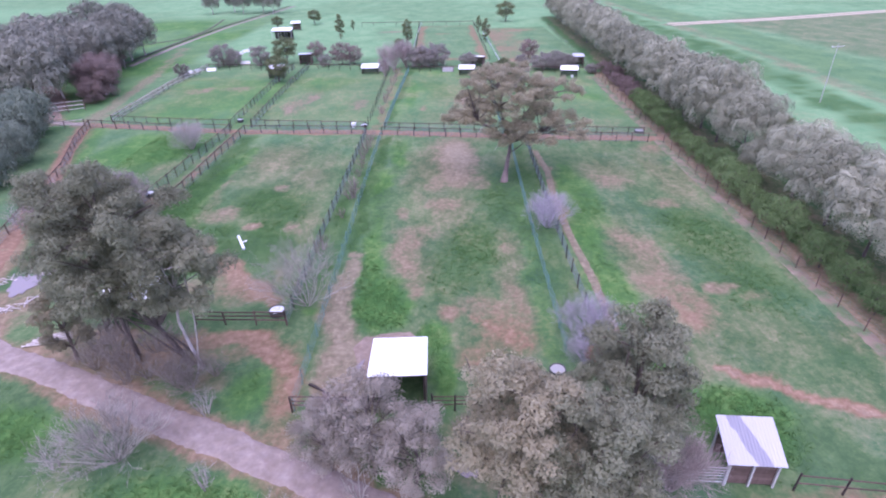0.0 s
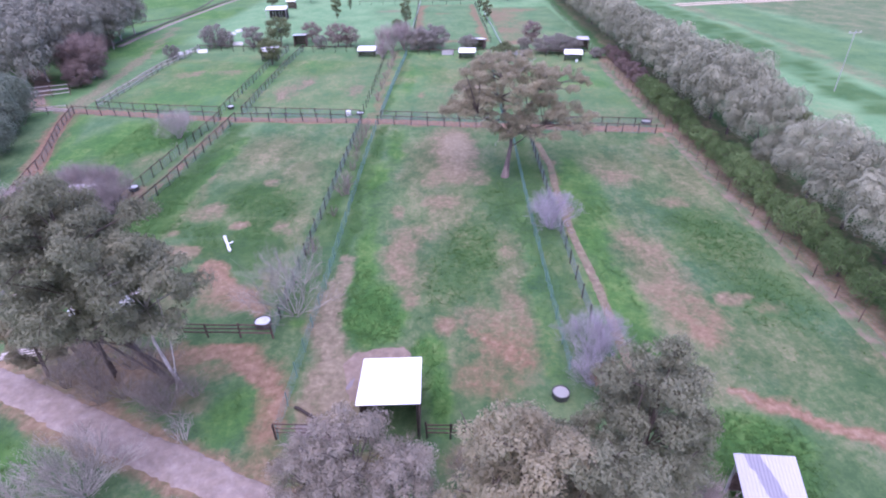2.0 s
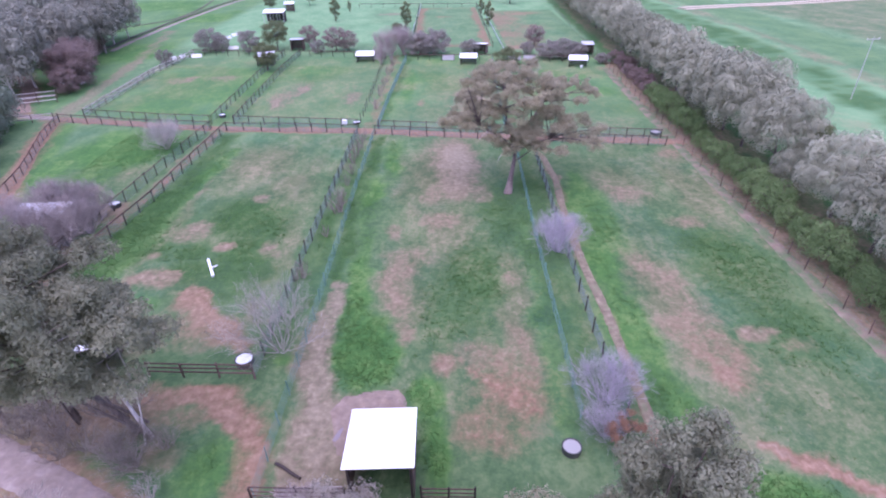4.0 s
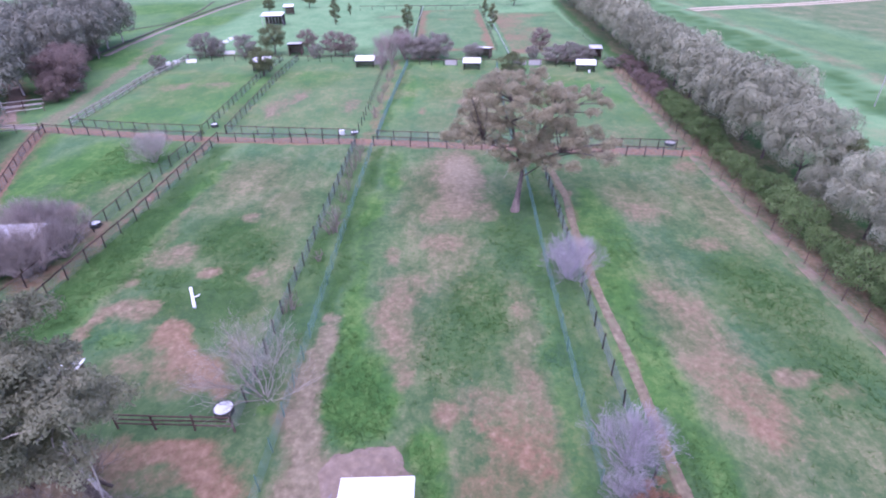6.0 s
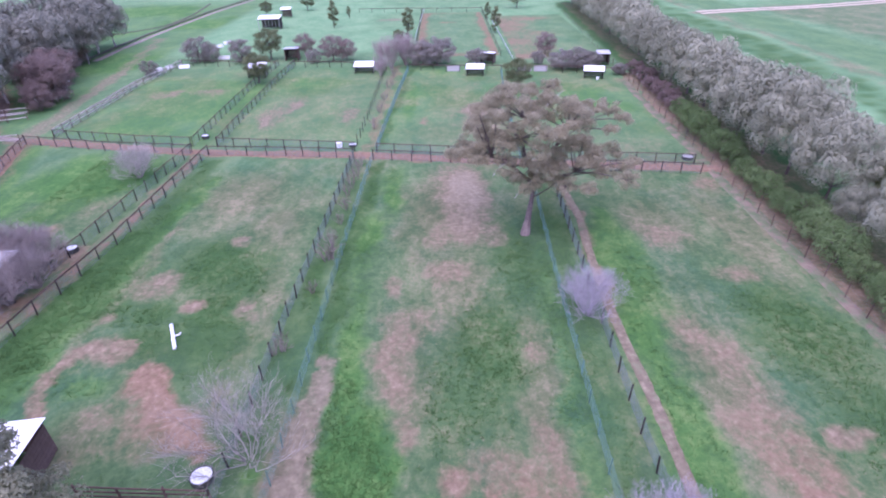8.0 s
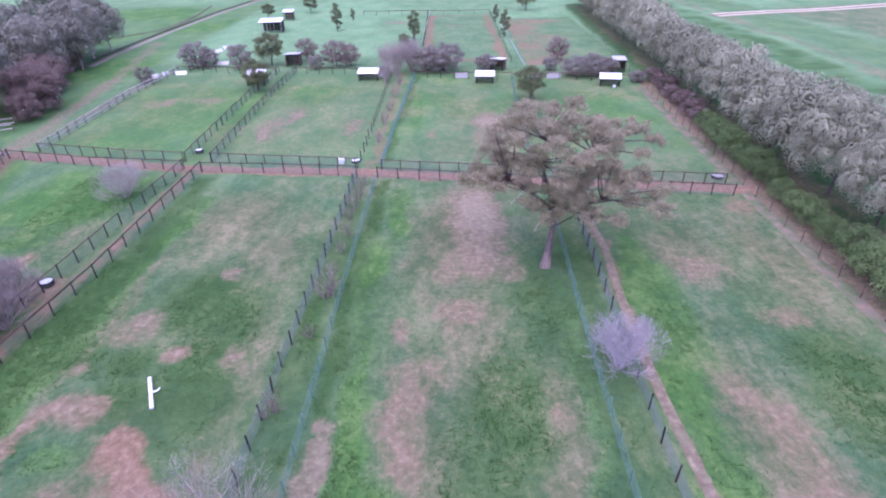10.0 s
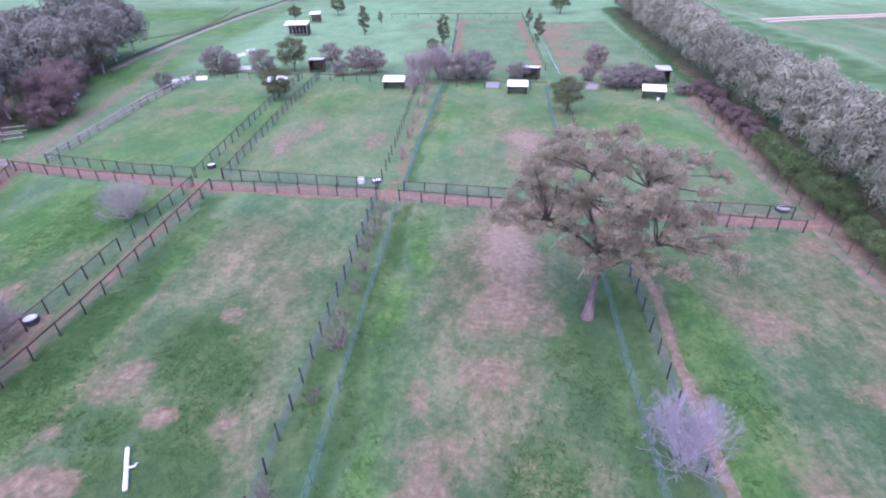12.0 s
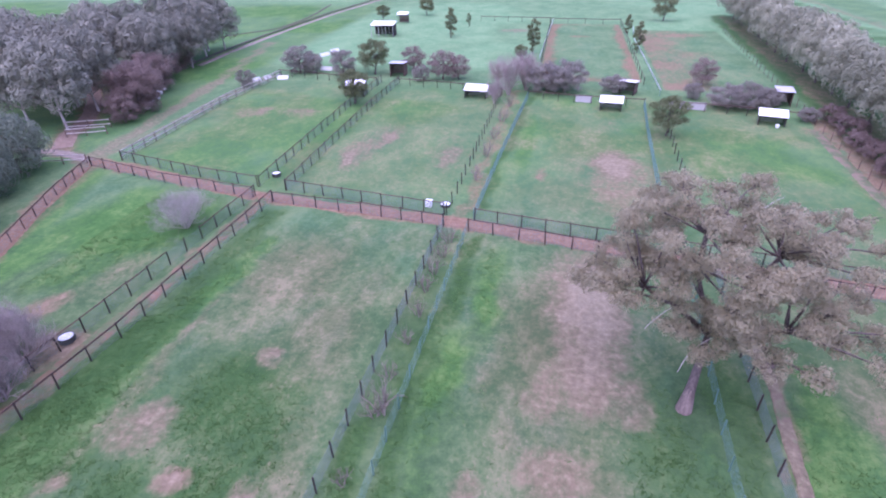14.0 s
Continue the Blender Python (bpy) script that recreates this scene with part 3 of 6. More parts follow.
PATCHES_WASH_C = [
    (17.4, 38, 2.4, 7, 0.75, 0.3), (24, 72, 6, 4, 0.5, 0.2), (-22, 88, 9, 8, 0.4, 0.2), (2, 84, 8, 6, 0.5, 0.2),
    (-1, 108, 7, 8, 0.4, 0.2), (-36, 66, 2.2, 6, 0.6, 0.3),
]
PATCHES_WASH_D = [
    (22, 28, 6, 5, 0.42, 0.5), (25, 21, 5, 4, 0.35, 0.3), (17, 27, 3, 5, 0.5, 0.6), (2.5, 33, 5, 4, 0.45, 0.3), (24, 40, 4, 6, 0.35, 0.3),
]
PATCHES_WASH = PATCHES_WASH_A + PATCHES_WASH_B + PATCHES_WASH_C + PATCHES_WASH_D
PATCHES_YARD_A = [
    (-5.4, 24.6, 2.0, 2.6, 0.95, 0.15), (-21, 27.0, 5.5, 2.6, 0.95, 0.4), (-15.5, 24.6, 2.2, 1.4, 0.7, 0.4), (-25.5, 27.6, 2.5, 1.4, 0.9, 0.3),
    (-10.4, 23.4, 0.9, 3.6, 0.9, 0.85), (-9.6, 20.0, 1.2, 1.6, 0.85, 0.6), (-4.5, 19.6, 4.5, 1.4, 0.8, 0.45), (2.4, 19.6, 3.0, 1.6, 0.8, 0.6),
]
PATCHES_YARD_B = [
    (-7.6, 25.4, 1.6, 4.0, 1.0, 0.12), (-6.0, 22.6, 2.6, 1.3, 1.0, 0.25), (-24.3, 29.4, 3.0, 1.2, 1.1, 0.3), (-19.0, 28.0, 3.4, 1.5, 0.9, 0.5), (-14.5, 28.9, 2.6, 0.9, 0.9, 0.9),
    (3.5, 17.0, 3.5, 1.6, 0.7, 0.35), (11, 17.2, 3.2, 1.6, 0.6, 0.35), (20, 14.2, 6, 1.0, 0.7, 0.7), (-34.5, 33.5, 2.6, 4.5, 0.9, 0.25),
    (-28.5, 29.3, 2.2, 1.0, 0.85, 0.2),
]
PATCHES_YARD = PATCHES_YARD_A + PATCHES_YARD_B


def axis(stops):
    out = [stops[0][0]]
    for (a, _), (b, step) in zip(stops, stops[1:]):
        count = max(1, round((b - a) / step))
        out.extend(a + (b - a) * (k + 1) / count for k in range(count))
    return np.array(out)


def build_ground():
    xs = axis([(-2500, 0), (-300, 400), (-120, 12), (-62, 2.0), (42, 0.4), (140, 2.5), (300, 14), (2500, 400)])
    ys = axis([(-1500, 0), (-60, 240), (0, 10), (12, 1.5), (80, 0.4), (132, 0.6), (270, 2.0), (500, 20), (3500, 400)])
    X, Y = np.meshgrid(xs, ys)
    wx = X + (fbm(X, Y, 2.4, 11) - 0.5) * 2.2
    wy = Y + (fbm(X, Y, 2.4, 23) - 0.5) * 2.2
    dirt, dry, lush, red, rank = (np.zeros_like(X) for _ in range(5))
    redw = np.full_like(X, 1e-3)

    def blob(cx, cy, rx, ry):
        d = np.hypot((wx - cx) / rx, (wy - cy) / ry)
        return smooth(1.6, 0.35, d)

    for group, target in ((PATCHES_LEFT, dirt), (PATCHES_MID, dirt), (PATCHES_RIGHT, dirt), (PATCHES_FAR, dirt), (PATCHES_YARD, dirt),
                          (PATCHES_LEFT_DRY, dry), (PATCHES_MID_DRY, dry), (PATCHES_RIGHT_DRY, dry), (PATCHES_WASH, dry)):
        for cx, cy, rx, ry, amount, redness in group:
            b = blob(cx, cy, rx, ry) * amount
            np.maximum(target, b * (0.95 if target is dirt else 1.1), out=target)
            red += b * redness
            redw += b
    for group, target in ((LUSH, lush), (RANK, rank)):
        for cx, cy, rx, ry, amount in group:
            np.maximum(target, blob(cx, cy, rx, ry) * amount, out=target)
    for line, width, amount, redness in ((ROAD, 1.65, .9, .55), (LEFT_ROAD, 1.7, .85, .5), (CROSS, 1.2, .9, .55), (LEFT_LANE, 0.8, .6, .55),
                                         (RIGHT_TRACK, .45, .75, .35), (EDGE_STRIP, 0.8, .5, .25), (HEDGE_FOOT, 1.5, .85, .55), (RED_WASH, .5, 1.05, 1.0), (HOOK, .8, .85, .4), (RED_FORK, .85, .95, .75), (RED_FORK_B, .6, .7, .5), (CENTRE_TRACK, 0.95, 1.0, .05), (YARD_ARC, 0.9, .95, .8), (RED_LINE, .35, .9, .9), (FAR_LANE, .8, .65, .6)):
        b = smooth(width * 1.35, width * 0.7, seg_dist(wx, wy, line)) * amount
        np.maximum(dirt, b, out=dirt)
        red += b * redness
        redw += b
    for line, width, target, amount in (([(-29.4, 36), (-28.6, 50), (-28.2, 57)], 1.9, rank, 1.5), ([(-28.2, 56), (-27.8, 66), (-27.6, 75)], 1.3, rank, .75), ([(-27.4, 36), (-26.2, 56), (-25.6, 70)], 1.1, lush, .7), ([(-40, 62), (-36.5, 74)], 3.0, lush, .7),
                                        ([(-8.4, 40), (-8.0, 56), (-7.6, 74)], .6, rank, .9), ([(-10.4, 34), (-10.0, 50), (-9.6, 74)], .9, rank, .55),
                                        ([(9.6, 30), (9.9, 46), (10.6, 68)], .9, rank, .6), ([(14.2, 24), (14.2, 40), (15.0, 60)], 1.2, lush, .75),
                                        ([(7.4, 26), (7.6, 40), (8.4, 54)], .9, lush, .5), ([(-46, 62), (-51, 74), (-53, 80)], 2.0, lush, .7),
                                        ([(-30.4, 82), (-30.4, 122)], 1.0, rank, .5), ([(-26.8, 61.3), (-26, 54.8), (-25, 48.8), (-25.4, 44.4)], .45, dry, .95), ([(-8.0, 80), (-6.6, 104), (-5.6, 118)], .7, rank, .8), ([(10.6, 76), (12, 116)], 1.2, rank, .5)):
        np.maximum(target, smooth(width * 1.5, width * 0.4, seg_dist(wx, wy, line)) * amount, out=target)
    # foot of the tree row: rank grass and litter, the underside's shade painted in
    rank = np.maximum(rank, smooth(5.5, 3.0, seg_dist(wx, wy, ROW_FOOT)) * 1.1)
    litter = smooth(3.4, 1.6, seg_dist(wx, wy, ROW_FOOT)) * 0.6
    dirt = np.maximum(dirt, litter)
    red += litter * 0.5
    redw += litter
    # worn, dry turf in broad drifts
    drift = fbm(X, Y, 9.0, 5)
    inside = smooth(-58, -52, X) * smooth(34, 30, X) * smooth(128, 118, Y) * smooth(8, 20, Y)
    dry = np.maximum(dry, inside * (0.06 + 0.34 * smooth(0.48, 0.66, drift)))
    dirt *= 1 - 0.55 * np.clip(lush * 1.3 - 0.3, 0, 1)
    dry *= 1 - 0.8 * lush
    dry *= 1 - 0.6 * rank
    # the paddocks beyond
    plot = smooth(-5.6, -4.8, X) * smooth(12.6, 11.8, X) * smooth(128, 130, Y) * smooth(188, 186, Y)
    rim = np.minimum(np.minimum(X + 5.3, 12.3 - X), np.minimum(Y - 130, 188 - Y))
    dirt = np.maximum(dirt, plot * (0.25 + 0.6 * smooth(3.2, 1.2, rim + (fbm(X, Y, 5, 31) - .5) * 3)))
    red += plot * 0.75
    redw += plot
    plot2 = smooth(14.6, 15.6, X) * smooth(34, 33, X) * smooth(124, 126, Y) * smooth(180, 178, Y)
    dirt = np.maximum(dirt, plot2 * (0.3 + 0.55 * smooth(30, 16, X + (fbm(X, Y, 9, 39) - 0.5) * 12)) * (0.7 + 0.3 * smooth(0.42, 0.6, fbm(X, Y, 9, 37))))
    red += plot2 * 0.55
    redw += plot2
    for cx, cy, rx, ry in ((-13.5, 176, 4.5, 3.0), (24, 173, 7, 3.5), (2, 170, 2.5, 1.2)):
        dirt = np.maximum(dirt, blob(cx, cy, rx, ry) * 0.8)
    # open fields: track, drain and dirt road past the tree row
    track = smooth(2.2, 0.8, seg_dist(wx, wy, TAN_TRACK))
    dirt = np.maximum(dirt, track * 0.8)
    verge = smooth(1.6, 0.6, seg_dist(wx, wy, [(-56, 84), (-55.2, 98), (-55.2, 112), (-53.8, 126)]))
    dirt = np.maximum(dirt, verge * 0.7)
    for line, width, amount, redness in ((BANK, 1.6, 0.45, 0.3), (BANK_FAR, 0.7, 0.5, 0.2), (DRIVE, 2.2, 0.9, 0.45), (PALE_DRIVE, 1.5, 0.8, 0.1)):
        b = smooth(width * 1.5, width * 0.5, seg_dist(wx, wy, line)) * amount
        dirt = np.maximum(dirt, b)
        red += b * redness
        redw += b
    rd = smooth(4.5, 2.0, seg_dist(wx, wy, FIELD_ROAD))
    dirt = np.maximum(dirt, rd * 0.9)
    # dry verge of the drain, rough wet grass in it, then fresh crop and an olive stubble field
    off = X - np.interp(Y, [60, 100, 140, 200, 300], [64.0, 64.8, 65.6, 64.2, 60]) + (fbm(X, Y, 6, 41) - .5) * 5
    drain = smooth(6.5, 3.0, np.abs(off)) * smooth(46, 52, X)
    rank = np.maximum(rank, drain * (0.6 + 0.4 * smooth(0.4, 0.65, fbm(X, Y, 3.2, 43))))
    side = smooth(2.6, 0.8, np.abs(off - 8.5))
    dry = np.maximum(dry, side * 0.75)
    side = smooth(3.0, 1.0, np.abs(off + 9.5)) * smooth(44, 50, X)
    dry = np.maximum(dry, side * 0.4)
    bright = smooth(9, 4, np.abs(off - 17))
    lush = np.maximum(lush, bright * 0.35)
    olive = smooth(22, 32, off + (fbm(X, Y, 14, 53) - .5) * 12) * smooth(190, 176, Y - (X - 80) * 0.16)
    dry = np.maximum(dry, olive * 0.6)
    # far: weight of the hazed, paler grass over the open fields
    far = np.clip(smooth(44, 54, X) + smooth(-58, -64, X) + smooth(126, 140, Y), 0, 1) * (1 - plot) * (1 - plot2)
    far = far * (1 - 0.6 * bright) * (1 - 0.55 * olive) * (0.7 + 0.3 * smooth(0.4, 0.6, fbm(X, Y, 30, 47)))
    near_left = smooth(-56, -62, X) * smooth(235, 205, Y)
    lush = np.maximum(lush, near_left * 0.95 * (0.5 + 0.5 * smooth(0.4, 0.6, fbm(X, Y, 22, 57))))
    far *= 1 - 0.6 * near_left
    Z = (fbm(X, Y, 6.0, 3) - 0.5) * 0.10 + (fbm(X, Y, 1.4, 9) - 0.5) * 0.07
    # far paddocks: yellow-green and dry tan, paled with distance to imitate haze
    beyond = inside * smooth(76, 84, Y)
    lush = np.maximum(lush, beyond * (0.42 + 0.3 * smooth(0.4, 0.62, fbm(X, Y, 11, 61))))
    dry = np.maximum(dry, beyond * 0.45 * smooth(0.38, 0.6, fbm(X, Y, 7, 63)))
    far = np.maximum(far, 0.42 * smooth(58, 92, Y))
    flat = smooth(2.6, 1.6, np.minimum(np.minimum(seg_dist(X, Y, ROAD), seg_dist(X, Y, CROSS)), seg_dist(X, Y, LEFT_ROAD)))
    Z = np.where(np.abs(X) + np.abs(Y - 60) < 400, Z, 0) * (1 - flat * 0.9) - 0.01
    ny, nx = X.shape
    verts = np.stack([X, Y, Z], -1).reshape(-1, 3)
    idx = np.arange(ny * nx).reshape(ny, nx)
    quads = np.stack([idx[:-1, :-1], idx[:-1, 1:], idx[1:, 1:], idx[1:, :-1]], -1).reshape(-1, 4)
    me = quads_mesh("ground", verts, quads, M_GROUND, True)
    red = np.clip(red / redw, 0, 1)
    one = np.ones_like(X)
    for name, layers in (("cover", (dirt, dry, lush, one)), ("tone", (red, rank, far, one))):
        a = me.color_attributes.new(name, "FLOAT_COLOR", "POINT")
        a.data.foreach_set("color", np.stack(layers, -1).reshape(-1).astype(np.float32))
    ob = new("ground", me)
    tagged(ob, "patchy green paddock grass worn to pinkish bare earth", "ground", kind="structure")
    return xs, ys, dirt, np.maximum(lush, rank)


def quads_mesh(name, verts, quads, material, smooth_faces=False):
    me = bpy.data.meshes.new(name)
    n = len(quads)
    sides = quads.shape[1]
    me.vertices.add(len(verts))
    me.vertices.foreach_set("co", np.asarray(verts, dtype=np.float32).reshape(-1))
    me.loops.add(n * sides)
    me.loops.foreach_set("vertex_index", quads.reshape(-1).astype(np.int32))
    me.polygons.add(n)
    me.polygons.foreach_set("loop_start", (np.arange(n) * sides).astype(np.int32))
    me.polygons.foreach_set("loop_total", np.full(n, sides, dtype=np.int32))
    me.polygons.foreach_set("use_smooth", np.full(n, smooth_faces, dtype=bool))
    me.materials.append(material)
    me.update(calc_edges=True)
    me.validate()
    return me


GX, GY, G_DIRT, G_LONG = build_ground()


def resample(pts, step):
    """A smooth line through the corners, with points about step apart."""
    p = [Vector(a) for a in pts]
    p = [2 * p[0] - p[1]] + p + [2 * p[-1] - p[-2]]
    out = []
    for a, b, c, d in zip(p, p[1:], p[2:], p[3:]):
        k = max(1, round((c - b).length / step))
        for i in range(k):
            t = i / k
            out.append(0.5 * (2 * b + (c - a) * t + (2 * a - 5 * b + 4 * c - d) * t * t + (3 * b - a - 3 * c + d) * t ** 3))
    out.append(p[-2])
    return out


def strip(name, pts, width, material, label, category, seed, z=0.045):
    """A dirt way: two slightly sunken wheel marks and frayed edges."""
    line = resample([(x, y, 0) for x, y in pts], 0.3)
    rows, across = [], (-1.0, -0.86, -0.55, -0.2, 0.2, 0.55, 0.86, 1.0)
    rise = (-0.08, 0.0, -0.018, 0.012, 0.012, -0.018, 0.0, -0.08)
    verts = []
    for i, p in enumerate(line):
        way = (line[min(i + 1, len(line) - 1)] - line[max(i - 1, 0)]).normalized()
        side = Vector((way.y, -way.x, 0))
        for a, r in zip(across, rise):
            fray = 1 + 0.2 * noise.noise((p.x * 0.3, p.y * 0.3, seed + (a > 0) * 9)) + 0.22 * noise.noise((p.x * 1.9, p.y * 1.9, seed + (a > 0) * 9))
            q = p + side * (a * width * (fray if abs(a) > 0.5 else 1))
            verts.append((q.x, q.y, z + r + 0.012 * noise.noise((q.x * 1.3, q.y * 1.3, seed))))
    k = len(across)
    faces = [(i * k + j, i * k + j + 1, (i + 1) * k + j + 1, (i + 1) * k + j) for i in range(len(line) - 1) for j in range(k - 1)]
    ob = new(name, mesh_of(name, verts, faces, material, True))
    return tagged(ob, label, category, kind="structure")


strip("dirt_road", ROAD, 1.08, M_ROAD, "pale pinkish dirt road with wheel marks", "road", 1.0)
strip("dirt_lane", CROSS, 0.95, M_LANE, "red-brown dirt lane between the paddock fences", "lane", 3.0)
strip("dirt_lane", LEFT_ROAD, 0.95, M_LANE, "reddish dirt lane along the outer fence", "lane", 5.0)
strip("dirt_lane", LEFT_LANE, 0.75, M_LANE_GRASSY, "grassy reddish lane between two fences", "lane", 7.0)
strip("dirt_drive", DRIVE, 1.25, M_DRIVE, "pinkish dirt drive coming out of a wood", "drive", 11.0)
strip("dirt_drive", PALE_DRIVE, 0.8, M_PALE, "pale gravelly drive joining the paddock lanes", "drive", 13.0)
strip("farm_track", [(x + 1.9, y) for x, y in BANK], 0.7, M_PALE, "pale farm track along a dark ditch bank", "track", 15.0, 0.03)
strip("ditch_bank", BANK, 0.32, M_BANK, "low dark earth bank along a farm track", "bank", 17.0, 0.3)
strip("ditch_bank", BANK_FAR, 0.3, M_BANK, "thin dark furrow across a green field", "bank", 19.0, 0.12)
for k, (gap, wide) in enumerate(((-1.3, 0.6), (1.9, 0.75))):
    strip("field_road", [(x, y + gap + 0.5 * math.sin(x * 0.09 + k)) for x, y in FIELD_ROAD], wide, M_WHITE_DIRT, "whitish bare wheel track across a far field", "track", 21.0 + k, 0.06)
strip("worn_track", [(x + 0.15, y) for x, y in EDGE_STRIP], 0.6, M_EDGE, "dull lilac-brown bare strip along the boundary fence", "track", 25.0, 0.03)
strip("worn_track", RIGHT_TRACK, 0.38, M_TRACK, "narrow bare track worn along a fence", "track", 9.0)


# ---- fences ----
def rod(length=1.0, width=0.1, depth=0.04, material=None, name="rail"):
    return Shape().box(0, -depth / 2, -width / 2, length, depth / 2, width / 2, 0.008).mesh(name, material)


def post_mesh(height, radius, material):
    s = Shape()
    s.tube([(0, 0, -0.25), (0, 0, height * 0.5), (0, 0, height - 0.03), (0, 0, height)], [radius * 1.04, radius, radius * 0.97, radius * 0.7], 8)
    return s.mesh("post", material)


POST_DARK = post_mesh(1.35, 0.054, M_POST)
POST_WEATHERED = post_mesh(1.25, 0.06, M_RAIL)
POST_THIN = post_mesh(1.25, 0.042, M_RAIL)
POST_STEEL = post_mesh(1.25, 0.03, M_WIRE)
RAIL_DARK = rod(1, 0.085, 0.04, M_RAIL)
RAIL_WEATHERED = rod(1, 0.12, 0.045, M_RAIL)
PALE_RAIL = rod(1, 0.12, 0.05, M_BARK_PALE)


def along(pts, spacing):
    """Post places along a line of corners, corners included."""
    out = []
    for a, b in zip(pts, pts[1:]):
        a, b = Vector((*a, 0)), Vector((*b, 0))
        k = max(1, round((b - a).length / spacing))
        out.extend(a + (b - a) * (i / k) for i in range(k))
    return out + [Vector((*pts[-1], 0))]


def span(a, b):
    """The pose that lays a unit rod from a to b."""
    d = b - a
    return Matrix.Translation(a) @ d.to_track_quat("X", "Z").to_matrix().to_4x4() @ Matrix.Diagonal((d.length, 1, 1, 1))


def fence(pts, label, post, rail=None, heights=(), wires=0, mesh_step=0.0, spacing=2.3, wire=0.004, top=1.15, seed=0, gaps=(), strand=None):
    rng = random.Random(seed)
    base = along(pts, spacing)
    f = thing("fence", Matrix.Translation(base[0]), label, "fence", "paddock fences")
    back = Matrix.Translation(-base[0])
    for p in base:
        lean = pose(p.x + rng.uniform(-.04, .04), p.y + rng.uniform(-.04, .04), rng.uniform(-.06, .03), rng.uniform(-2.5, 2.5), rng.uniform(-2.5, 2.5), rng.uniform(0, 360))
        part("post", post, f, m=back @ lean)
    if rail:
        for i, (a, b) in enumerate(zip(base, base[1:])):
            if i in gaps:
                continue
            for h in heights:
                up = Vector((0, 0, h + rng.uniform(-.03, .03)))
                up2 = Vector((0, 0, h + rng.uniform(-.03, .03)))
                part("rail", rail, f, m=back @ span(a + up, b + up2))
    if wires or mesh_step:
        s = Shape()
        for a, b in zip(base, base[1:]):
            a, b = a - base[0], b - base[0]
            for k in range(wires):
                z = 0.12 + (top - 0.12) * k / max(1, wires - 1)
                s.tube([a + Vector((0, 0, z)), (a + b) / 2 + Vector((0, 0, z - 0.015)), b + Vector((0, 0, z))], [wire] * 3, 3, False)
            if mesh_step:
                k = int((b - a).length / mesh_step)
                for i in range(k):
                    p = a + (b - a) * ((i + 0.5) / k)
                    s.tube([p + Vector((0, 0, 0.05)), p + Vector((0, 0, top))], [wire * 0.8] * 2, 3, False)
        part("netting" if mesh_step else "fence_wire", s.mesh("fence_wire", strand or (M_WIRE if post is POST_STEEL else M_WIRE_GREY)), f, "galvanised fence wire")
    return f


DARK_RAIL = "dark timber post and rail paddock fence with wire below"
MESH_FENCE = "grey-green netting fence on thin posts"
POST_WIRE = "dark timber posts strung with fence wire"
fence([(-11.7, 30.2), (-11.5, 43), (-11.1, 56), (-10.6, 75.3)], POST_WIRE, POST_DARK, wires=9, mesh_step=0.12, wire=0.0072, seed=1)
fence([(-9.3, 21.6), (-9.0, 36), (-8.8, 51), (-8.3, 75.0)], MESH_FENCE, POST_STEEL, wires=7, mesh_step=0.17, wire=0.0056, seed=2)
fence([(-33.4, 40), (-33.0, 50), (-32.4, 56), (-31.3, 78.3)], DARK_RAIL, POST_DARK, RAIL_DARK, (1.24,), wires=9, mesh_step=0.12, wire=0.0072, seed=3, gaps=(11, 12))
fence([(-31.0, 34), (-30.4, 46), (-29.5, 56), (-28.9, 77.6)], DARK_RAIL, POST_DARK, RAIL_WEATHERED, (1.24,), wires=9, mesh_step=0.12, wire=0.0072, seed=4)
fence([(-55.0, 82.7), (-43, 79.7), (-31.4, 78.0)], DARK_RAIL, POST_DARK, RAIL_DARK, (1.22,), wires=7, wire=0.012, mesh_step=0.25, seed=5)
fence([(-28.9, 77.3), (-19, 76.4), (-10.7, 75.3)], DARK_RAIL, POST_DARK, RAIL_DARK, (1.22,), wires=7, wire=0.012, mesh_step=0.25, seed=6)
fence([(-8.2, 74.8), (1, 73.2), (18, 70.2), (28.3, 68.6)], DARK_RAIL, POST_DARK, RAIL_DARK, (1.22,), wires=7, wire=0.012, mesh_step=0.25, seed=7)
fence([(-52.5, 84.9), (-40, 81.9), (-32.2, 80.6)], DARK_RAIL, POST_DARK, RAIL_DARK, (1.22,), wires=7, wire=0.012, mesh_step=0.25, seed=8)
fence([(-28.8, 80.2), (-22, 79.2), (-11.0, 77.6)], DARK_RAIL, POST_DARK, RAIL_DARK, (1.22,), wires=7, wire=0.012, mesh_step=0.25, seed=9)
fence([(-8.0, 76.9), (3, 75.1), (18, 72.6), (28.6, 71.2)], DARK_RAIL, POST_DARK, RAIL_DARK, (1.22,), wires=7, wire=0.012, mesh_step=0.25, seed=10)
fence([(8.2, 26.4), (8.4, 34), (8.8, 48), (9.5, 64), (9.9, 71.8)], MESH_FENCE, POST_STEEL, wires=7, mesh_step=0.17, wire=0.0056, seed=11)
fence([(10.9, 26.6), (10.8, 34), (11.1, 46), (11.8, 66), (12.0, 71.3)], POST_WIRE, POST_DARK, wires=9, mesh_step=0.12, wire=0.0072, seed=12)
fence([(29.4, 22), (29.5, 36), (29.7, 46), (29.9, 62), (30.6, 74), (31.2, 95), (32.0, 110), (35.0, 178)], POST_WIRE, POST_THIN, wires=5, seed=13, spacing=2.8)
fence([(-42.5, 44), (-47.8, 63.4), (-52.6, 75), (-55.0, 82.7)], "weathered post and rail fence beside a dirt lane", POST_WEATHERED, RAIL_WEATHERED, (1.15,), wires=7, wire=0.013, mesh_step=0.25, seed=14)
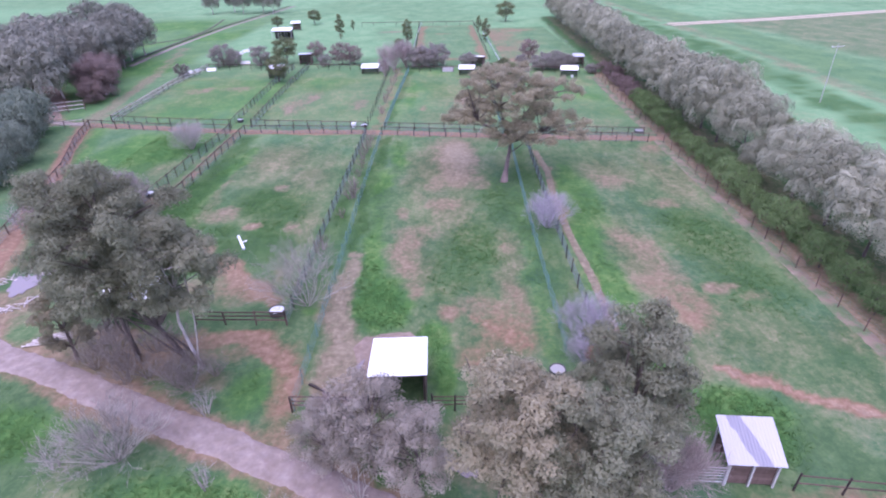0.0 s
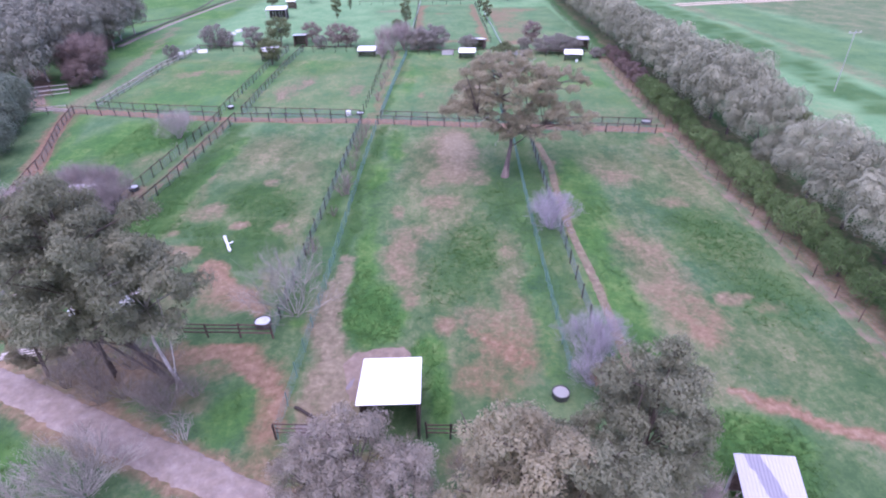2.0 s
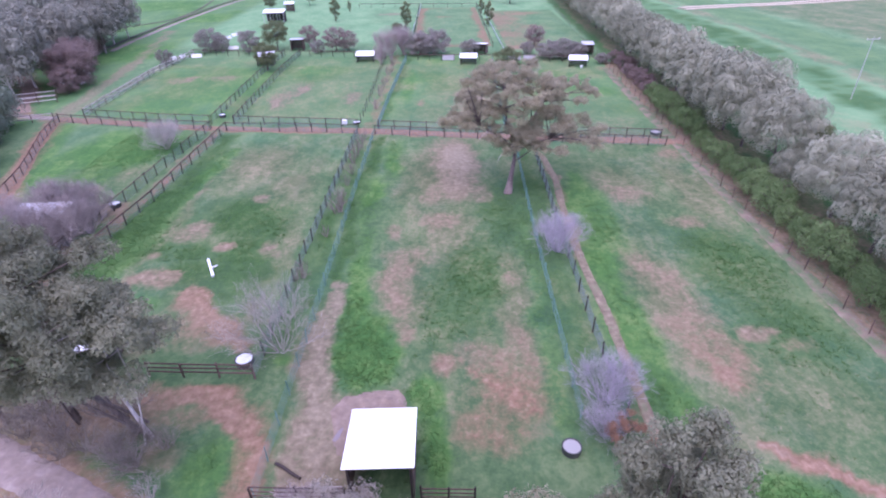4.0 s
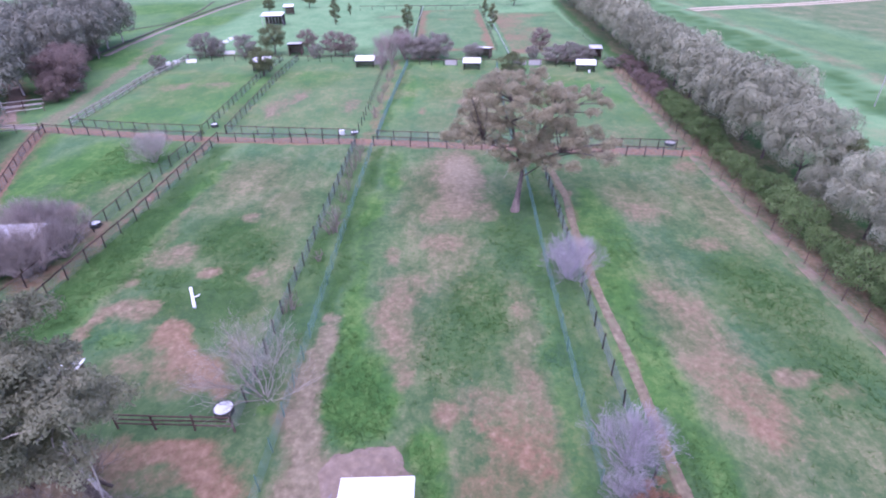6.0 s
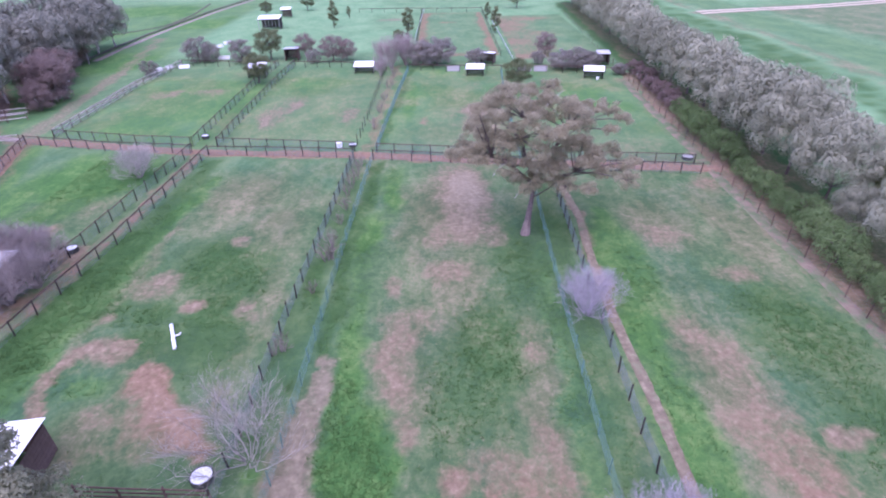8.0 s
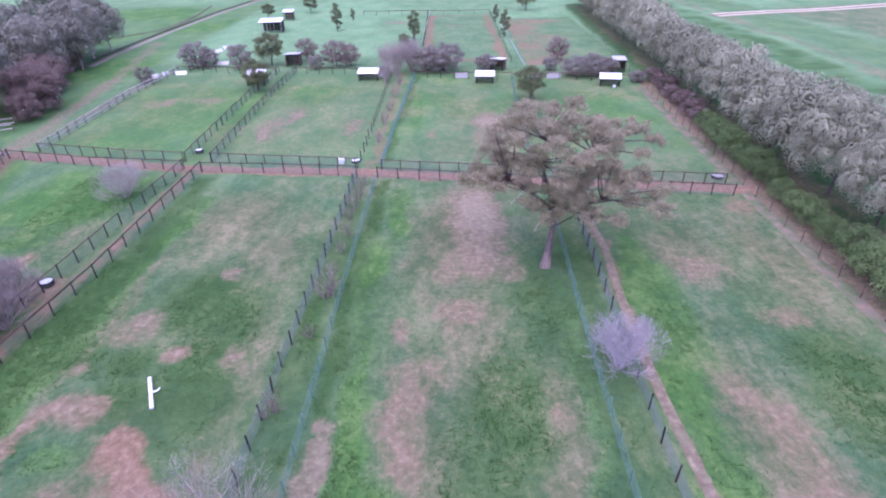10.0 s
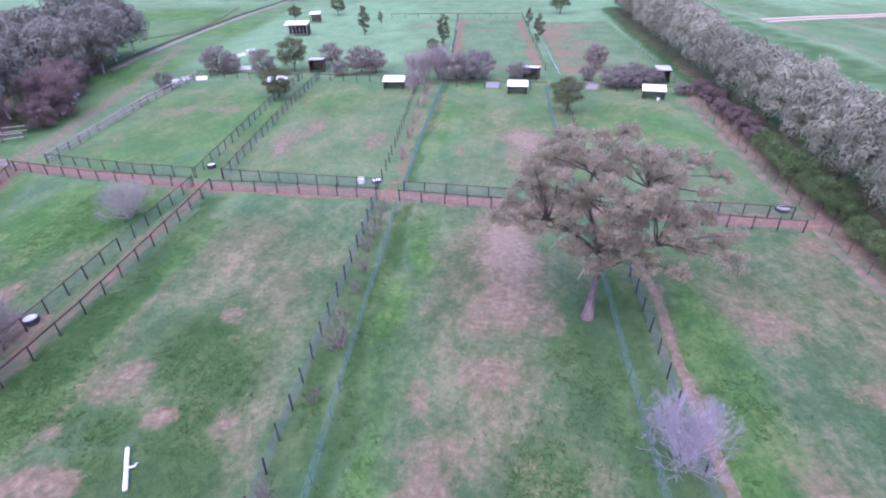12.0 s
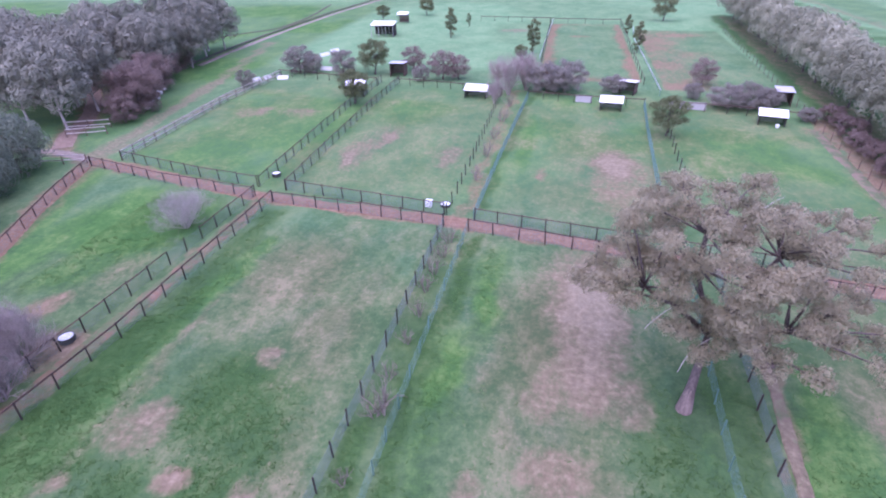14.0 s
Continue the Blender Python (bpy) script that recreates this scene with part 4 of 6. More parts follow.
fence([(-52.6, 84.9), (-52.8, 96), (-53.2, 110), (-51.6, 126)], "weathered post and rail fence beside a grass track", POST_WEATHERED, PALE_RAIL, (0.55, 1.15), wires=7, wire=0.018, mesh_step=0.3, seed=15, strand=M_POLE)
fence([(-32.0, 80.6), (-32.2, 96), (-32.4, 110), (-31.8, 124)], DARK_RAIL, POST_DARK, RAIL_DARK, (1.22,), wires=6, wire=0.013, mesh_step=0.3, seed=16)
fence([(-28.7, 80.2), (-28.9, 96), (-29.0, 110), (-28.6, 124)], DARK_RAIL, POST_DARK, RAIL_DARK, (1.22,), wires=6, wire=0.013, mesh_step=0.3, seed=17)
fence([(-10.8, 77.6), (-10.5, 92), (-10.4, 105), (-10.2, 118.4)], POST_WIRE, POST_DARK, wires=4, seed=18)
fence([(-8.1, 76.9), (-7.5, 91), (-6.8, 104), (-6.0, 117.6)], MESH_FENCE, POST_STEEL, wires=7, mesh_step=0.2, wire=0.011, seed=19)
fence([(9.2, 74), (9.6, 88), (10.3, 104), (11.0, 115.2)], MESH_FENCE, POST_STEEL, wires=7, mesh_step=0.2, wire=0.011, seed=20)
fence([(12.0, 73.6), (12.5, 90), (13.1, 109), (13.2, 115)], POST_WIRE, POST_DARK, wires=4, seed=21)
# front of the paddocks
fence([(-9.4, 21.6), (-4.7, 21.4)], "dark post and rail fence by the shelter", POST_DARK, RAIL_DARK, (0.55, 0.9, 1.22), seed=22, spacing=2.4)
fence([(-0.9, 21.4), (1.8, 21.3)], "dark post and rail fence by the shelter", POST_DARK, RAIL_DARK, (0.5, 0.8, 1.1), seed=23, spacing=1.4)
fence([(-18.6, 30.6), (-11.7, 30.2)], "brown three-rail timber fence round a yard", POST_WEATHERED, RAIL_WEATHERED, (0.45, 0.8, 1.15), seed=24, spacing=2.3)
fence([(-42.6, 50.6), (-40.4, 50.4)], "short dark rail fence beside a dirt lane", POST_DARK, RAIL_DARK, (0.5, 0.85, 1.2), seed=32, spacing=2.2)
fence([(17.4, 15.3), (22, 14.6), (31, 13.4)], "dark post and rail fence by the shelter", POST_DARK, RAIL_DARK, (0.6, 1.15), seed=25, spacing=2.5)
# paddocks beyond
FAR_FENCE = "distant dark post and rail fence"
fence([(-52, 126), (-44, 124.6), (-31.9, 122.4)], FAR_FENCE, POST_DARK, RAIL_WEATHERED, (1.15,), seed=26, spacing=2.6)
fence([(-28.6, 122.6), (-19, 121.4), (-10.2, 118.6)], FAR_FENCE, POST_DARK, RAIL_WEATHERED, (1.15,), seed=27, spacing=2.6)
fence([(-6.0, 117.8), (1, 116.4), (11, 115.4)], FAR_FENCE, POST_DARK, RAIL_WEATHERED, (1.15,), seed=28, spacing=2.6)
fence([(13.2, 115.2), (22, 113.8), (31.6, 111.6)], FAR_FENCE, POST_DARK, RAIL_WEATHERED, (1.15,), seed=29, spacing=2.6)
fence([(-5.2, 128), (-5.2, 188), (12.4, 187), (12.2, 128)], FAR_FENCE, POST_DARK, RAIL_WEATHERED, (1.15,), seed=30, spacing=4)
WHITE_RAIL = rod(1, 0.24, 0.05, M_STEEL)
for (ax, ay), (bx, by), sd in (((-66.0, 91.0), (-61.4, 93.0), 41), ((-68.4, 93.6), (-63.0, 95.8), 42), ((-61.6, 82.0), (-56.2, 83.4), 43)):
    fence([(ax, ay), (bx, by)], "pale rail fence beside a drive out of the wood", POST_WEATHERED, PALE_RAIL, (0.5, 1.1), seed=sd, spacing=2.4)
fence([(-4.6, 189), (-5.2, 165), (-5.7, 143)], "distant pale rail fence", POST_STEEL, WHITE_RAIL, (0.9,), seed=44, spacing=4)
fence([(-24, 190), (-5.4, 188.9)], FAR_FENCE, POST_DARK, RAIL_WEATHERED, (1.15,), seed=45, spacing=4)
fence([(14.0, 121.5), (13.9, 145), (13.6, 163), (14.7, 178.8)], "distant pale rail fence", POST_STEEL, WHITE_RAIL, (0.9,), seed=31, spacing=4)

# ---- shelters ----
def sheet_mesh(name, w, d, z0, z1, material, pitch=0.16):
    """Corrugated sheet, ridges running from the front edge at z0 to the back at z1, 3 cm thick."""
    k = int(w / pitch) * 4
    verts, faces = [], []
    for layer in (0.0, -0.03):
        for j in range(2):
            for i in range(k + 1):
                x = -w / 2 + w * i / k
                verts.append((x, -d / 2 + d * j, (z0, z1)[j] + layer + 0.009 * math.cos(2 * math.pi * i / 4)))
    n = k + 1
    for i in range(k):
        faces.append((i, i + 1, n + i + 1, n + i))
        faces.append((2 * n + i + 1, 2 * n + i, 3 * n + i, 3 * n + i + 1))
        faces.append((i + 1, i, 2 * n + i, 2 * n + i + 1))
        faces.append((n + i, n + i + 1, 3 * n + i + 1, 3 * n + i))
    faces.append((0, n, 3 * n, 2 * n))
    faces.append((k, 2 * n + k, 3 * n + k, n + k))
    return mesh_of(name, verts, faces, material)


def shelter(x, y, w, d, z0, z1, turn, label, roof, cladding=M_SHADE, posts=2, walls=("back", "left", "right"), boards=7, frame_mat=None):
    """A skillion shelter: z0 the roof's front edge, z1 its back edge."""
    s = thing("shelter", pose(x, y, 0, 0, 0, turn), label, "shelter", "field shelters")
    part("roof", sheet_mesh("roof", w, d, z0, z1, roof), s, "corrugated metal roof sheet")
    ins = 0.22
    for j, (yy, zz) in enumerate(((-d / 2 + ins, z0), (d / 2 - ins, z1))):
        zz = z0 + (z1 - z0) * (yy + d / 2) / d - 0.06
        for i in range(posts):
            xx = -w / 2 + ins + (w - 2 * ins) * i / (posts - 1)
            part("post", Shape().box(xx - 0.055, yy - 0.055, -0.2, xx + 0.055, yy + 0.055, zz - 0.08, 0.01).mesh("post", frame_mat or (M_POST if roof is M_ROOF else M_RAIL)), s)
        part("beam", Shape().box(-w / 2 + 0.1, yy - 0.05, zz - 0.16, w / 2 - 0.1, yy + 0.05, zz - 0.02, 0.01).mesh("beam", M_POST), s)
    for side in walls:
        h = min(z0, z1) - 0.35
        for b in range(boards):
            a0, a1 = 0.08 + h * b / boards, 0.08 + h * (b + 1) / boards - 0.02
            if side == "front":
                me = Shape().box(-w / 2 + 0.2, -d / 2 + 0.29, a0, w / 2 - 0.2, -d / 2 + 0.33, a1, 0.006)
            elif side == "back":
                me = Shape().box(-w / 2 + 0.2, d / 2 - 0.16, a0, w / 2 - 0.2, d / 2 - 0.12, a1, 0.006)
            else:
                sx = -1 if side == "left" else 1
                xx = sx * (w / 2 - 0.13)
                me = Shape().box(xx - 0.02, -d / 2 + 0.3, a0, xx + 0.02, d / 2 - 0.2, a1, 0.006)
            part("wall_board", me.mesh("wall_board", cladding), s)
    return s


shelter(-2.85, 23.25, 3.46, 4.15, 3.03, 2.46, 0.4, "timber field shelter with a bright white sloping roof", M_ROOF)
shelter(15.3, 16.6, 2.85, 2.35, 1.78, 2.74, -5.5, "open steel shelter with a weathered zinc roof", M_ROOF_WET, posts=3, walls=("back", "right", "front"), boards=5, frame_mat=M_POLE)
shelter(-23.3, 31.9, 4.2, 3.6, 2.6, 2.35, 8, "field shelter with a white sheet roof behind a gum tree", M_ROOF)
shelter(-36.4, 49.5, 5.0, 3.0, 2.45, 2.6, 2, "field shelter with a dull pale roof under leafless branches", M_ROOF_GREY)
shelter(-14.1, 117.3, 3.7, 2.2, 1.3, 1.8, -3, "distant field shelter with a white sheet roof", M_ROOF, M_CLAD)
shelter(6.2, 113.5, 3.3, 2.0, 1.3, 1.8, -6, "distant field shelter with a white sheet roof", M_ROOF, M_CLAD)
shelter(26.6, 110.0, 3.5, 2.0, 1.3, 1.8, -12, "distant field shelter with a white sheet roof", M_ROOF, M_CLAD)
shelter(-33.6, 116.0, 3.4, 3.0, 1.9, 2.2, 6, "distant field shelter with a white sheet roof", M_ROOF, M_CLAD)
shelter(9.3, 122.6, 2.6, 2.6, 2.1, 1.8, -20, "distant small shed with a white roof", M_ROOF)
shelter(30.6, 119.6, 2.4, 2.6, 2.1, 2.3, -6, "distant shed with a dull zinc roof", M_ROOF_GREY)
shelter(-30.2, 129.4, 2.9, 3.0, 2.4, 2.2, 2, "distant tall field shelter with a pale roof", M_ROOF_GREY)
# barn boards in near-black timber: the shade inside is put into their colour
shelter(-44.4, 166.5, 5.7, 4.2, 2.7, 3.1, 4, "distant open barn with a white roof", M_ROOF, M_POST, posts=4, walls=("back", "right"), frame_mat=M_POLE)
shelter(-44.6, 185.0, 3.0, 2.6, 2.3, 2.7, 4, "distant small shed with a white roof", M_ROOF, walls=("back",))


# ---- gates, troughs and loose things ----
def pipe_gate(x, y, length, turn, label):
    g = thing("farm_gate", pose(x, y, 0, 0, 0, turn), label, "gate")
    fr = Shape()
    fr.tube([(0, 0, 0.15), (0, 0, 1.2), (length, 0, 1.2), (length, 0, 0.15), (0, 0, 0.15)], [0.028] * 5, 8)
    part("gate_frame", fr.mesh("gate_frame", M_STEEL), g)
    for z in (0.38, 0.6, 0.8, 1.0):
        part("bar", Shape().tube([(0, 0, z), (length, 0, z)], [0.018] * 2, 6).mesh("bar", M_STEEL), g)
    part("stay", Shape().tube([(length / 2, 0, 0.15), (length / 2, 0, 1.2)], [0.018] * 2, 6).mesh("stay", M_STEEL), g)
    for xx in (-0.12, length + 0.12):
        part("post", Shape().tube([(xx, 0, -0.2), (xx, 0, 1.35)], [0.06, 0.055], 8).mesh("post", M_STEEL), g)
    return g


pipe_gate(10.8, 16.1, 3.2, -5, "white galvanised pipe gate beside a steel shelter")


def trough(x, y, r, label, tub, h=0.42, water=M_WATER):
    t = thing("water_trough", pose(x, y, 0.0), label, "trough", "water troughs")
    part("tub", Shape().lathe([(0.0, 0.0), (r * 0.93, 0.0), (r * 0.97, h - 0.04), (r, h), (r * 0.95, h + 0.02), (r * 0.88, h), (r * 0.85, h - 0.08), (r * 0.8, 0.06), (0, 0.06)], 24).mesh("tub", tub), t)
    part("water", Shape().lathe([(r * 0.87, h - 0.04), (r * 0.5, h - 0.038), (0.0, h - 0.04)], 24).mesh("water", water), t, "pale still water")
    return t


trough(-12.75, 31.65, 0.62, "round dark-rimmed trough full of pale water", M_TUB)
trough(7.2, 24.25, 0.55, "round dark-rimmed trough in the grass", M_TUB, water=M_WATER_DULL)
trough(-32.95, 55.0, 0.55, "round dark-rimmed trough against a rail fence", M_TUB)
trough(-31.5, 83.5, 0.5, "round dark-rimmed trough at a lane corner", M_TUB)
trough(-11.3, 79.4, 0.55, "low round dark-rimmed trough at a fence corner", M_TUB, 0.28)
trough(28.5, 72.85, 0.68, "round dark-rimmed trough by the cross lane", M_TUB, 0.34, M_WATER_DULL)

box_ = thing("feed_bin", pose(-12.9, 79.0, 0, 0, 0, -8), "small white plastic feed bin on grass", "bin")
part("body", Shape().box(-0.3, -0.25, 0, 0.3, 0.25, 0.62, 0.04).mesh("body", M_PVC), box_)
part("lid", Shape().box(-0.33, -0.28, 0.62, 0.33, 0.28, 0.69, 0.02).mesh("lid", M_PVC), box_)

pipe_ = thing("pipe", pose(-19.0, 43.0, 0.14, 0, 0, 117), "length of fat white plastic pipe lying on grass", "pipe")
part("barrel", Shape().tube([(-1.42, 0, 0), (-1.38, 0, 0), (0, 0, 0), (1.38, 0, 0), (1.42, 0, 0)], [0.115, 0.13, 0.12, 0.13, 0.115], 14).mesh("barrel", M_PVC, True), pipe_)
part("elbow", Shape().tube([(0.0, -0.1, 0), (-0.05, -0.4, 0.02), (0.12, -0.52, 0.02)], [0.06, 0.06, 0.06], 8).mesh("elbow", M_PVC, True), pipe_)


def power_pole(x, y, h, turn):
    p = thing("power_pole", pose(x, y, 0, 0, 0, turn), "pale concrete power pole with one crossarm in a field", "power pole")
    part("pole", Shape().tube([(0, 0, -0.3), (0, 0, h / 2), (0, 0, h)], [0.06, 0.05, 0.04], 8).mesh("pole", M_POLE), p)
    for z, w in ((h - 0.4, 1.1),):
        arm = part("crossarm", Shape().box(-w, -0.04, z - 0.045, w, 0.04, z + 0.045, 0.01).mesh("crossarm", M_POLE), p)
        for xx in (-w + 0.1, 0.0, w - 0.1):
            part("insulator", Shape().tube([(xx, 0, z + 0.06), (xx, 0, z + 0.24)], [0.035, 0.03], 6).mesh("insulator", M_PVC), arm)
    return p


power_pole(62.6, 86.0, 9.0, 12)


def puddle(x, y, rx, ry, turn, seed):
    rng = random.Random(seed)
    verts, k = [(0, 0, 0)], 40
    ph = [rng.uniform(0, 6.28) for _ in range(4)]
    for i in range(k):
        a = 2 * math.pi * i / k
        f = 1 + 0.16 * math.sin(2 * a + ph[0]) + 0.14 * math.sin(3 * a + ph[1]) + 0.09 * math.sin(7 * a + ph[2]) + 0.06 * math.sin(11 * a + ph[3])
        verts.append((rx * f * math.cos(a), ry * f * math.sin(a), 0))
    me = mesh_of("puddle", verts, [(0, 1 + i, 1 + (i + 1) % k) for i in range(k)], M_PUDDLE)
    ob = new("puddle", me)
    ob.matrix_basis = pose(x, y, 0.055, 0, 0, turn)
    return tagged(ob, "shallow lilac-grey puddle in trodden dirt", "puddle", "puddles", "structure")


M_PUDDLE = paint_material("muddy_water", (0.24, 0.205, 0.20), 0.2, 0.0, 0.9, (0.25, 0.19, 0.165))
puddle(0.9, 17.2, 0.9, 0.55, -30, 1)
puddle(-5.7, 25.6, 0.12, 0.6, -20, 3)
def trodden_yard(x, y, half, rings=26, sides=72):
    """Hoof-churned mud: a rounded square of shallow ringed ridges that sinks away at a ragged edge."""
    verts, faces = [(0, 0, 0.05)], []
    for ring in range(1, rings + 1):
        for k in range(sides):
            a = 2 * math.pi * k / sides
            c, w = math.cos(a), math.sin(a)
            square = (abs(c) ** 3.4 + abs(w) ** 3.4) ** (-1 / 3.4)
            t = ring / rings
            q = Vector((c, w, 0)) * half * t * square * (1 + 0.10 * noise.noise((c * 1.7, w * 1.7, 4.0)))
            rough = noise.noise((q.x * 1.6 + 9, q.y * 1.6, 2.0))
            ridge = 0.028 * math.sin(t * 25 + 1.6 * noise.noise((c * 1.2, w * 1.2, 7.0)))
            edge = max(0.0, t - 0.72 + 0.16 * rough) / 0.28
            verts.append((q.x, q.y, 0.035 + (ridge + 0.035 * rough) * (1 - edge) - 0.15 * edge * edge))
    for k in range(sides):
        n = (k + 1) % sides
        faces.append((0, 1 + k, 1 + n))
        for ring in range(rings - 1):
            r0, r1 = 1 + ring * sides, 1 + (ring + 1) * sides
            faces.append((r0 + k, r1 + k, r1 + n, r0 + n))
    ob = new("mud", mesh_of("mud", verts, faces, M_MUD, True))
    ob.matrix_basis = pose(x, y, 0.0, 0, 0, 4)
    return tagged(ob, "ring-churned purple-brown mud behind the shelter", "mud", kind="structure")


trodden_yard(-3.9, 26.6, 2.6)
puddle(-35.5, 36.8, 1.0, 1.9, 14, 4)


def pole_on_ground(x, y, length, turn, r, label, material):
    p = thing("log", pose(x, y, r + 0.03, 0, 0, turn), label, "log", "loose poles")
    part("barrel", Shape().tube([(-length / 2, 0, 0), (-length / 4, 0.03, 0), (length / 4, -0.02, 0.01), (length / 2, 0, 0)], [r, r * 0.95, r * 0.9, r * 0.8], 8).mesh("barrel", material), p)
    return p


for k in range(5):
    pole_on_ground(-28.6 + k * 0.1, 28.7 + k * 0.3, 3.2 - 0.2 * (k % 3), 10 + 3 * k, 0.06, "pale bare pole lying beside a dirt road", M_BARK_PALE)
rng_j = random.Random(21)
for k in range(90):
    a = rng_j.uniform(0, 6.28)
    pole_on_ground(-35.4 + 2.4 * math.cos(a), 36.0 + 3.0 * math.sin(a), rng_j.uniform(0.6, 1.7), rng_j.uniform(0, 180), rng_j.uniform(0.018, 0.045), "pale weathered branch in a heap round a puddle", M_BARK_PALE)
pole_on_ground(-8.0, 23.3, 1.8, -32, 0.1, "dark timber log lying by a fence", M_POST)


def drum(x, y, turn, label):
    d = thing("drum", pose(x, y, 0.3, 90, 0, turn), label, "drum", "white drums")
    part("shell", Shape().lathe([(0, -0.45), (0.27, -0.45), (0.29, -0.42), (0.29, -0.15), (0.305, -0.13), (0.29, -0.11), (0.29, 0.13), (0.305, 0.15), (0.29, 0.17), (0.29, 0.42), (0.27, 0.45), (0, 0.45)], 16).mesh("shell", M_PVC), d)
    return d


for xx, yy, tt in ((-63.4, 104.2, 20), (-64.6, 106.6, 70), (-65.4, 109.4, 40), (-67.8, 114.2, 15), (-67.0, 112.0, 80), (-66.6, 103, 130)):
    drum(xx, yy, tt, "white plastic drum lying at the edge of a wood")


def panel(x, y, w, h, turn, label, material, lean=0):
    p = thing("panel", pose(x, y, 0.02, lean, 0, turn), label, "panel")
    part("sheet", Shape().box(-w / 2, -0.02, 0.03, w / 2, 0.02, h, 0.008).mesh("sheet", material), p)
    for xx in (-w / 2 + 0.06, w / 2 - 0.06):
        part("leg", Shape().box(xx - 0.03, 0.022, 0, xx + 0.03, 0.07, h - 0.05, 0.006).mesh("leg", M_POST), p)
    return p


panel(-6.5, 21.7, 3.4, 1.0, 0, "pale timber panel in a rail fence", M_BARK_PALE)
for xx, yy, w, tt in ((-54.2, 121.6, 1.8, 60), (-53.0, 123.6, 1.6, 70), (-50.3, 123.6, 2.0, 12), (-45.0, 131.0, 2.4, 0), (-50.4, 139.0, 2.4, 55), (-49.9, 143.0, 2.4, 62), (-49.3, 147.0, 2.2, 58)):
    panel(xx, yy, w, 0.8, tt, "pale sheet leaning on a far fence", M_TUB_PALE, -35)
for xx, yy, w in ((15.4, 115.3, 2.4), (2.4, 116.5, 2.4), (18.2, 114.9, 2.4), (-11.7, 118.8, 1.4)):
    panel(xx, yy, w, 1.1, -5, "pale grey yard panel by a far shelter", M_POLE, -15)

tub_ = thing("bucket", pose(27.0, 108.6, 0), "small white bucket on grass", "bucket")
part("shell", Shape().lathe([(0, 0), (0.2, 0), (0.25, 0.38), (0.27, 0.4), (0.24, 0.4), (0.19, 0.05), (0, 0.05)], 16).mesh("shell", M_PVC), tub_)

# ---- trees ----
def leaf_cloud(rng, clumps, count, size, material, name="crown", droop=0.35, shell=0.55, slim=0.34, tumble=0.38):
    """Many small leaves gathered in uneven clumps (x, y, z, radius, flatness)."""
    c = np.array(clumps)
    weight = c[:, 3] ** 2
    pick = rng.choice(len(c), count, p=weight / weight.sum())
    way = rng.normal(size=(count, 3))
    way /= np.linalg.norm(way, axis=1)[:, None]
    flip = (way[:, 2] < -0.2) & (rng.random(count) < 0.5)
    way[:, 2] = np.where(flip, -way[:, 2], way[:, 2])
    dist = c[pick, 3] * (shell + (1.05 - shell) * rng.random(count) ** 0.6)
    rag = 1 + 0.22 * np.sin(way[:, 0] * 7 + pick) * np.sin(way[:, 1] * 6 + pick * 2.3)
    pos = c[pick, :3] + way * (dist * rag)[:, None] * np.stack([np.ones(count), np.ones(count), c[pick, 4]], -1)
    flat = way + rng.normal(size=(count, 3)) * tumble
    flat[:, 2] += 0.15
    along_ = rng.normal(size=(count, 3))
    along_[:, 2] -= droop
    along_ -= flat * ((along_ * flat).sum(1) / (flat * flat).sum(1))[:, None] * 0.8
    along_ /= np.linalg.norm(along_, axis=1)[:, None]
    side = np.cross(along_, flat)
    side /= np.linalg.norm(side, axis=1)[:, None] + 1e-9
    size_ = size * (0.6 + 0.8 * rng.random(count))
    L, W = along_ * size_[:, None], side * (size_ * slim)[:, None]
    verts = np.stack([pos - L * 0.45 + W * 0.55, pos + L * 0.55, pos - L * 0.45 - W * 0.55], 1).reshape(-1, 3)
    return quads_mesh(name, verts, np.arange(count * 3).reshape(-1, 3), material)


def limb(shape, a, b, r0, r1, sag, rng, sides=6, steps=5):
    a, b = Vector(a), Vector(b)
    mid = (a + b) / 2 + Vector((rng.uniform(-1, 1), rng.uniform(-1, 1), 0)) * (b - a).length * 0.12 + Vector((0, 0, sag * (b - a).length))
    pts, rad = [], []
    for i in range(steps + 1):
        t = i / steps
        pts.append(a * (1 - t) ** 2 + mid * (2 * t * (1 - t)) + b * t * t)
        rad.append(r0 + (r1 - r0) * t)
    shape.tube(pts, rad, sides, False)
    return pts


def crown_clumps(seed, centre, radii, count, clump, hollow=0.45, low=-0.35, apart=0.68):
    """Clump places spread over the skin of an ellipsoid and some inside it."""
    rng = random.Random(seed)
    out = []
    tries = 0
    while len(out) < count and tries < 4000:
        tries += 1
        w = Vector((rng.gauss(0, 1), rng.gauss(0, 1), rng.gauss(0, 1))).normalized()
        if w.z < low:
            continue
        t = hollow + (1 - hollow) * rng.random() ** 0.45
        p = Vector((centre[0] + w.x * radii[0] * t, centre[1] + w.y * radii[1] * t, centre[2] + w.z * radii[2] * t))
        r = clump * rng.uniform(0.65, 1.25)
        if all((p - Vector(q[:3])).length > apart * (r + q[3]) for q in out):
            out.append((p.x, p.y, p.z, r, rng.uniform(0.6, 0.9)))
    return out


